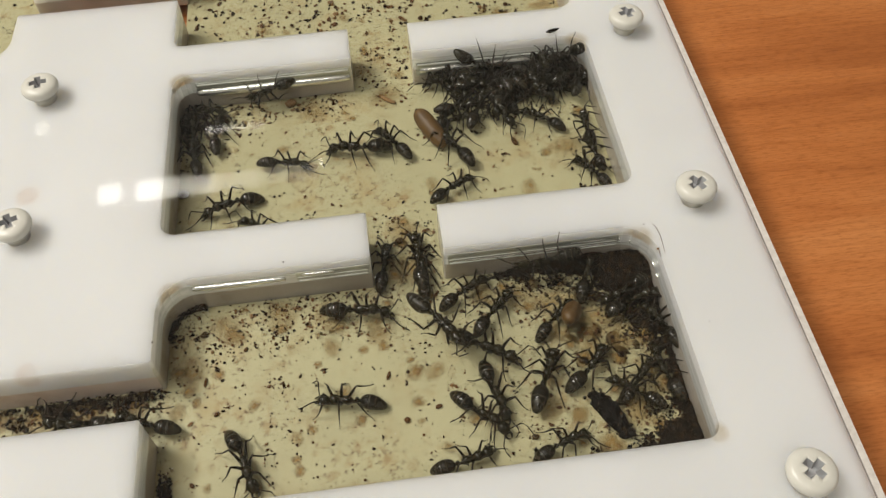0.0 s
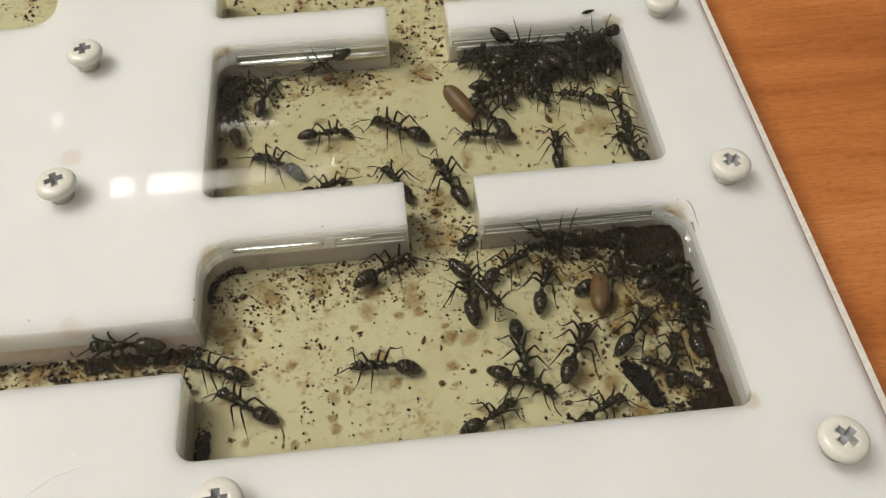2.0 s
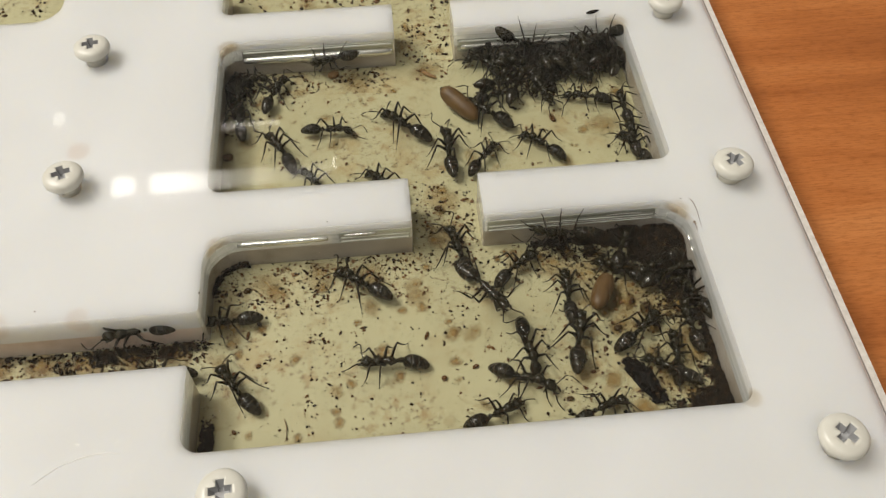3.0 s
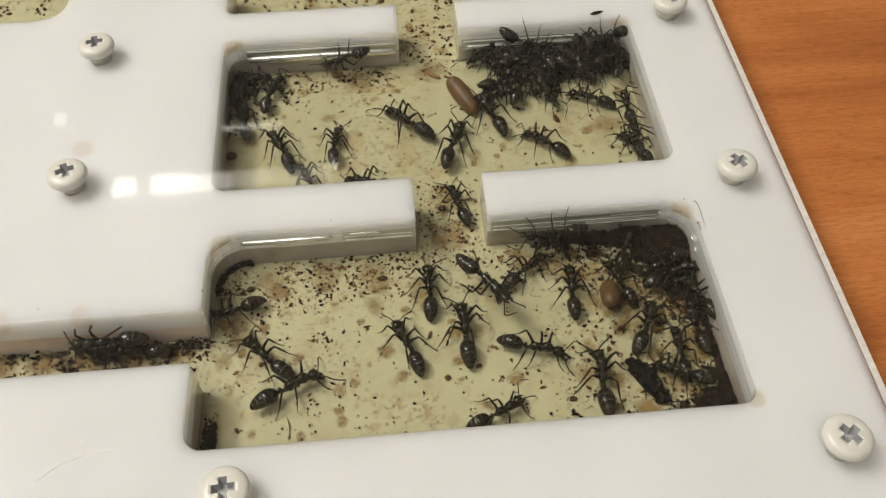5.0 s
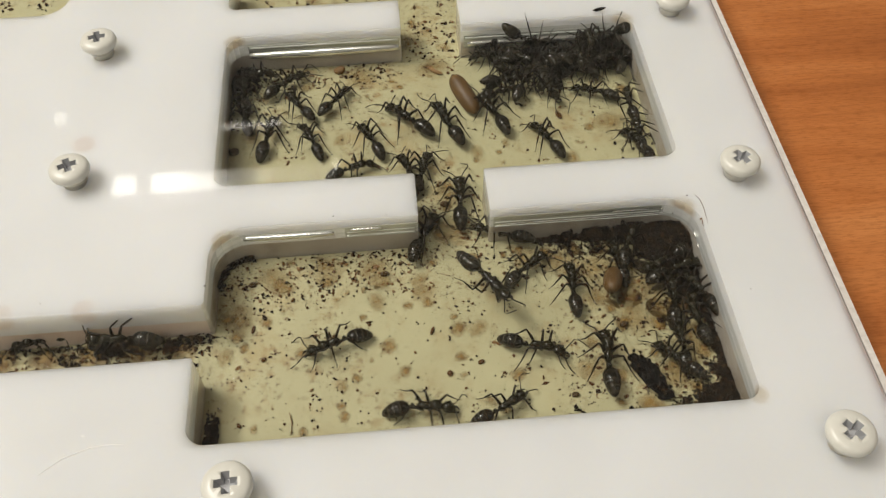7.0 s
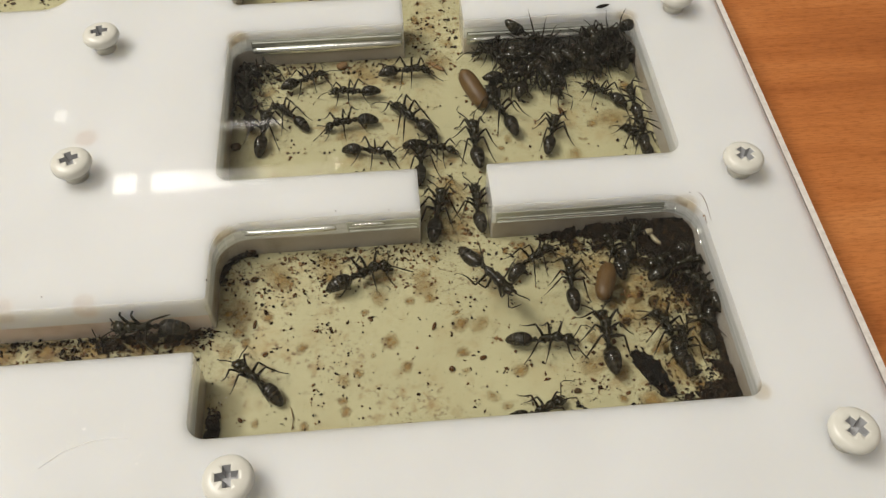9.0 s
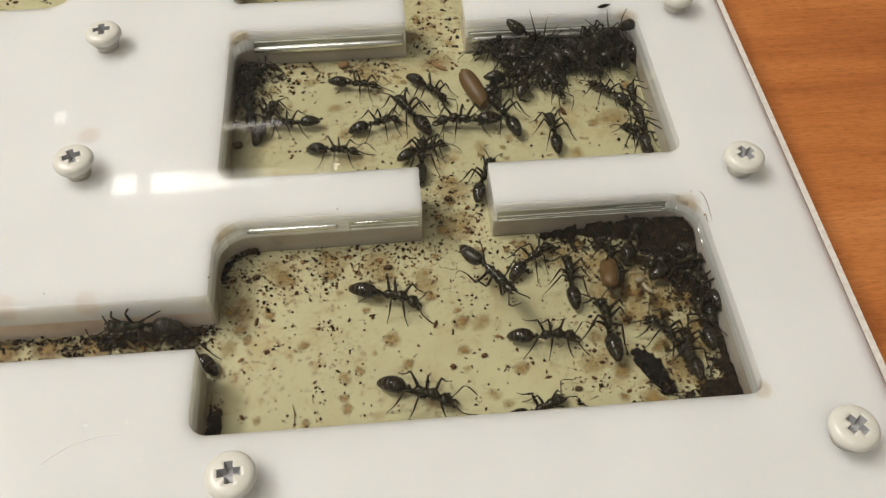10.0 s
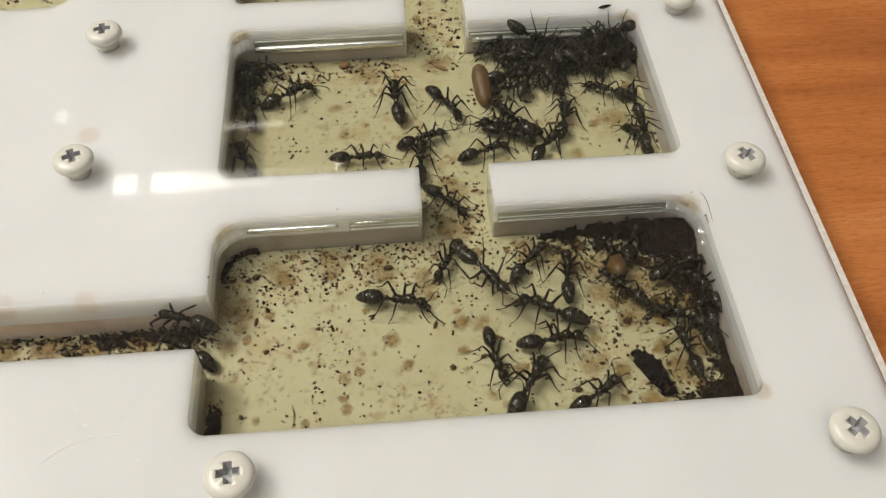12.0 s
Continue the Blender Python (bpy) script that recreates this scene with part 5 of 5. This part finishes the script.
    hatchling([(0, -1.35, 18.00, 157), (0.5, -4.84, 17.78, 153), (1, 2.20, 18.84, 164), (1.5, 2.35, 17.30, 143), (2, 3.66, 19.36, 156), (2.5, 5.39, 24.30, 163), (3, 4.73, 27.70, 180), (5, 4.83, 29.47, -164), (5.5, -16.82, 24.84, -178), (6, -23.41, 25.42, 180), (6.5, -30.24, 25.83, -156), (7, -28.48, 25.61, -171), (9, -48.30, 24.01, 178), (12, -48.34, 23.28, 178)], 0.96)
    hatchling([(0, -11.34, 19.41, 172), (0.5, -12.12, 19.41, 176), (1, -11.78, 21.81, 176), (1.5, -10.46, 23.95, 172), (2, -11.54, 25.50, 177), (2.5, -11.65, 26.33, -174), (3, -10.45, 26.78, -172), (5, -16.05, 24.60, -175), (5.5, -16.66, 25.20, -176), (6, -19.65, 25.03, 179), (6.5, -14.62, 22.50, -177), (7, -13.51, 23.90, 177), (9, -9.39, 24.74, 178), (9.5, -9.46, 24.66, 179), (10, -10.87, 24.52, 179), (10.5, -11.23, 24.18, 179), (11, -9.39, 23.84, -175), (11.5, -4.71, 25.21, 168), (12, -3.55, 25.64, 160)], 1.07, lift=3.3, roll=-36)
    hatchling([(0, 36.76, 35.30, -8), (0.5, 36.52, 34.95, -8), (1, 36.40, 34.85, -5), (1.5, 35.69, 36.77, 20), (2, 35.31, 37.59, 28), (2.5, 33.17, 36.45, 39), (3, 29.26, 33.96, 142), (5, 15.79, 12.99, 27), (5.5, 28.95, 16.83, 44), (6, 31.42, 31.11, 64), (6.5, 37.59, 38.75, 50), (7, 41.03, 43.22, 64), (9, 28.19, 33.52, 25), (9.5, 28.21, 32.10, 2), (10, 32.51, 27.96, -17), (10.5, 34.25, 26.75, -10), (11, 34.10, 26.85, -11), (11.5, 34.19, 26.98, -11), (12, 33.98, 26.91, -10)], 1.06)
    hatchling([(0, 50.6, 28.4, -54), (0.5, 50.5, 29.0, -52), (1, 50.5, 28.6, -55), (1.5, 51.3, 27.5, -53), (2, 51.4, 28.4, -56), (2.5, 51.2, 28.0, -52), (3, 51.8, 27.1, -54), (5, 51.6, 28.6, -54), (7, 51.2, 28.2, -55), (9, 51.3, 28.3, -53), (11, 51.1, 28.2, -54), (11.5, 51.2, 28.1, -54), (12, 50.2, 28.6, -54)], 1.05, lift=RIM - FLOOR - 0.05, roll=180)
    hatchling([(0, 58.46, 24.57, -33), (0.5, 55.91, 25.52, -55), (1, 55.23, 24.59, 119), (1.5, 52.01, 29.68, 121), (2, 49.88, 30.98, 93), (2.5, 49.13, 32.11, 99), (3, 48.47, 39.78, 101), (5, 47.12, 21.46, 90), (5.5, 49.33, 32.20, 77), (6, 48.10, 36.87, 86), (6.5, 48.33, 47.48, 92), (7, 48.83, 51.32, 84), (9, 43.61, 47.64, 76), (9.5, 42.32, 36.97, -25), (10, 36.70, 7.89, -23), (10.5, 44.64, 6.83, 26), (11, 51.73, 7.09, 26), (11.5, 55.40, 7.42, 33), (12, 55.92, 8.04, 54)], 1.08)
    hatchling([(0, 56.68, 37.14, 27), (0.5, 57.73, 36.97, 29), (1, 56.91, 36.69, 34), (1.5, 57.55, 36.32, 33), (2, 57.80, 35.98, 31), (2.5, 59.13, 34.54, 33), (3, 59.09, 34.90, 35), (5, 59.91, 34.02, 35), (7, 59.60, 33.52, 36), (9, 60.20, 34.40, 34), (12, 59.56, 34.34, 44)], 0.91)
    hatchling([(0, 61.33, 31.94, 44), (0.5, 61.90, 30.88, 48), (1, 63.29, 30.02, 57), (1.5, 63.90, 30.30, 65), (2, 64.11, 30.87, 68), (2.5, 67.66, 27.93, 90), (3, 67.61, 27.73, 84), (5, 67.89, 28.59, 82), (7, 67.51, 28.34, 84), (9, 66.79, 28.95, 84), (11, 66.37, 29.04, 87), (11.5, 66.29, 30.55, 81), (12, 66.17, 30.44, 79)], 0.95)
    hatchling([(0, 72.30, 28.98, 41), (0.5, 72.16, 27.83, 47), (1, 72.87, 27.90, 44), (1.5, 73.70, 30.05, 48), (2, 75.23, 30.91, 19), (2.5, 76.95, 31.89, 144), (3, 78.42, 32.17, 147), (5, 77.19, 29.72, 107), (7, 77.16, 33.92, 94), (9, 76.1, 34.9, 98), (10, 75.2, 34.0, 98), (12, 75.4, 34.3, 98)], 0.88)
    hatchling([(0, 68.19, 17.25, 60), (0.5, 67.86, 16.58, 67), (1, 67.84, 16.41, 58), (1.5, 67.38, 16.08, 60), (2, 67.66, 16.40, 57), (2.5, 67.67, 17.12, 61), (3, 67.83, 18.02, 72), (5, 69.71, 9.54, 83), (5.5, 69.58, 9.73, 82), (6, 70.80, 10.68, 83), (6.5, 70.97, 12.43, 81), (7, 70.89, 12.67, 82), (9, 71.04, 16.12, 86), (9.5, 71.22, 17.39, 87), (10, 71.42, 18.27, 88), (10.5, 70.72, 19.11, 90), (11, 70.92, 18.37, 101), (11.5, 67.81, 20.90, 131), (12, 61.60, 22.75, 146)], 1.11)
    hatchling([(0, 76.48, 18.21, 44), (0.5, 77.46, 19.11, 48), (1, 77.45, 18.96, 48), (1.5, 78.05, 19.00, 53), (2, 79.17, 19.50, 50), (2.5, 79.38, 19.41, 46), (3, 79.52, 18.88, 40), (5, 80.15, 19.88, 64), (5.5, 83.85, 24.08, 76), (6, 84.02, 24.91, 76), (6.5, 84.56, 25.30, 77), (7, 85.53, 24.34, 82), (9, 82.38, 16.43, 103), (9.5, 82.33, 16.15, 104), (10, 82.32, 15.33, 120), (10.5, 81.92, 14.63, 127), (11, 83.12, 15.48, -159), (11.5, 85.88, 19.71, 150), (12, 85.06, 19.80, 152)], 1.00)
    hatchling([(0, 58.83, 15.80, -73), (0.5, 58.87, 16.88, -73), (1, 57.80, 17.14, -78), (1.5, 58.22, 17.73, -79), (2, 57.71, 17.67, -83), (2.5, 58.00, 17.45, -83), (3, 58.59, 17.34, -79), (5, 41.47, 31.25, 93), (5.5, 39.47, 36.62, 40), (6, 44.34, 47.39, 79), (6.5, 43.81, 51.94, 61), (7, 41.84, 59.62, 76), (9, 41.20, 61.88, 88), (12, 40.82, 61.72, 88)], 0.98)
    hatchling([(0, 55.89, 11.85, -39), (0.5, 55.91, 12.44, -31), (1, 56.09, 11.97, -30), (1.5, 56.55, 11.52, -22), (2, 57.12, 11.15, -22), (2.5, 57.26, 10.93, -20), (3, 57.06, 11.07, -19), (5, 58.91, 17.00, -14), (7, 58.47, 16.44, -13), (9, 59.81, 16.77, 1), (9.5, 59.94, 17.07, 1), (11, 59.73, 17.13, 1), (11.5, 59.77, 17.32, 3), (12, 61.31, 16.48, 10)], 0.97)
    hatchling([(0, 51.97, 3.87, 12), (0.5, 50.48, 5.13, 26), (1, 50.80, 6.28, 34), (1.5, 50.63, 5.80, 29), (2, 50.94, 5.30, 26), (2.5, 50.38, 5.10, 26), (3, 51.35, 4.83, 20), (5, 51.14, 4.95, 24), (7, 51.27, 5.05, 27), (9, 56.94, 3.17, 18), (10, 56.75, 3.05, 18), (10.5, 58.84, 3.86, 22), (11, 62.61, 4.58, 31), (11.5, 66.64, 5.57, 35), (12, 67.36, 5.44, 31)], 0.89)
    hatchling([(0, 68.48, 4.79, 20), (0.5, 69.37, 4.92, 35), (1, 70.07, 5.08, 32), (1.5, 69.83, 4.54, 25), (2, 69.50, 4.74, 28), (3, 69.14, 4.18, 21), (5, 72.52, -0.45, 7), (12, 71.25, -1.91, 7)], 0.88)
    hatchling([(0, 82.77, 12.52, 139), (1, 83.59, 10.38, 143), (2.5, 82.39, 10.62, 143), (5, 83.56, 9.73, 155), (5.5, 83.76, 9.96, 152), (7, 83.11, 11.71, 131), (9, 84.31, 13.22, 85), (9.5, 84.27, 13.29, 86), (10, 84.91, 12.31, 93), (11, 85.05, 13.76, 90), (12, 84.62, 13.02, 98)], 0.88)
    hatchling([(0, 90.00, 15.67, 103), (1, 90.00, 16.84, 98), (2.5, 89.63, 19.24, 92), (5, 90.00, 19.09, 93), (7, 90.00, 19.82, 93), (9, 90.00, 18.37, 90), (12, 90.00, 17.81, 92)], 0.92, lift=0.8, roll=-40)
    hatchling([(0, 84.09, 14.68, 49), (2.5, 84.34, 13.12, 83), (5, 84.71, 14.05, 92), (5.5, 84.65, 14.09, 85), (7, 84.70, 14.99, 90), (9, 91.45, 23.61, 84), (12, 91.39, 22.55, 84)], 0.88)
    hatchling([(0, 72.12, 41.80, -170), (1, 70.80, 41.72, -177), (1.5, 69.27, 41.17, 177), (2.5, 68.77, 40.77, 171), (3, 68.75, 40.23, 173), (5, 65.79, 41.36, -175), (5.5, 64.89, 41.70, -177), (6, 65.53, 41.50, -177), (6.5, 58.48, 42.32, 175), (7, 55.96, 41.85, 155), (9, 51.43, 48.32, 88), (9.5, 51.91, 53.60, 80), (10, 53.32, 55.26, 66), (10.5, 54.41, 55.57, 60), (11, 61.36, 61.43, 27), (11.5, 64.03, 60.77, 24), (12, 67.78, 64.32, 49)], 0.97, wall=(41.2, 9.3, -80, -3, 6.3))
    hatchling([(0, 74.30, 55.0, 172), (10, 64.62, 55.2, -177), (10.5, 59.62, 55.3, -179), (11, 46.14, 62.10, -80), (11.5, 48.70, 38.38, -76), (12, 50.58, 14.12, -79)], 0.88)
    hatchling([(0, 49.38, 42.04, 86), (0.5, 49.20, 42.00, 80), (1, 48.92, 41.84, 74), (3, 60.00, 46.80, -6), (10, 60.00, 46.80, -6), (11, 52.52, 46.74, 84), (11.5, 46.14, 66.17, -88), (12, 44.22, 35.69, -121)], 0.88)
    hatchling([(0, 86.07, 32.38, -154), (9, 86.07, 32.38, -154), (10.5, 85.58, 31.66, -155), (11, 84.25, 31.36, -157), (11.5, 80.52, 28.84, 156), (12, 75.62, 26.33, 131)], 0.88, lift=0.9)
    hatchling([(0, -8, 16.6, 175), (2.5, -6, 16.6, 175), (3, -6, 18.2, 170), (5, -11.7, 22.6, 172), (5.5, -13.0, 23.0, 175), (6, -17.6, 21.8, 172), (6.5, -30, 22, 176), (7, -45, 22, 178), (12, -60, 22, 178)], 0.92, label="black ant running along the tunnel floor")
    lift = FLOOR + 2.6
    walk(COCOON_A, [(t, pose(x * MM, y * MM, lift * MM, 0, -12, h)) for t, x, y, h in gliding(
        [(0, 55.41, 79.17, 118), (0.5, 55.23, 78.89, 117), (1, 55.35, 79.36, 121), (1.5, 54.96, 78.94, 116), (2, 54.23, 79.39, 123), (2.5, 53.01, 78.66, 134), (3, 52.97, 79.00, 133), (5, 53.06, 81.66, 119), (5.5, 53.29, 81.41, 116), (7, 52.84, 80.79, 114), (9, 54.35, 81.11, 114), (10, 54.07, 80.97, 114), (10.5, 54.91, 81.38, 100), (11, 54.82, 81.34, 100), (11.5, 55.46, 81.30, 95), (12, 55.82, 82.09, 94)])])
    walk(COCOON_B, [(t, pose(x * MM, y * MM, (FLOOR + 2.3) * MM, 0, 6 + 34 * max(0.0, 1 - t, min(1.0, (t - 9.6) / 0.8), 0.75 * min(1.0, t - 3.6, 8.2 - t)), h)) for t, x, y, h in gliding(
        [(0, 75.26, 29.16, 64), (0.5, 75.20, 27.44, 69), (1, 74.48, 27.73, 72), (1.5, 74.18, 26.74, 64), (2, 74.02, 27.53, 78), (2.5, 73.77, 27.61, 73), (3, 73.92, 27.15, 63), (5, 74.64, 26.85, 76), (6, 74.78, 26.36, 69), (6.5, 75.01, 26.74, 65), (7, 75.14, 28.80, 69), (9, 73.13, 27.84, 70), (9.5, 73.23, 28.78, 76), (10, 73.97, 29.41, 79), (10.5, 74.17, 30.27, 80), (11, 75.38, 30.64, 83), (12, 75.60, 31.11, 81)])])

    for grub, dx, dy, turn in ((LARVA_A, 0, 0, 20), (LARVA_B, 0.9, -2.0, -50)):
        walk(grub, [(t, pose((x + dx) * MM, (y + dy) * MM, (FLOOR + z) * MM, 0, 0, h + turn)) for t, x, y, z, h in (
            (0, 85.0, 38.6, 0.6, 0), (8.2, 85.0, 38.6, 0.6, 0), (8.8, 83.5, 38.8, 3.2, 0), (9.0, 83.3, 38.0, 3.2, -10), (9.2, 81.4, 35.2, 3.0, -20), (9.4, 81.0, 33.1, 2.8, -25), (9.7, 79.8, 29.6, 1.6, -20), (10, 79.6, 28.2, 1.2, -10), (11, 78.0, 26.6, 1.2, 0), (11.5, 77.0, 27.5, 0.7, 10), (12, 77.0, 27.5, 0.7, 10))])


motions()
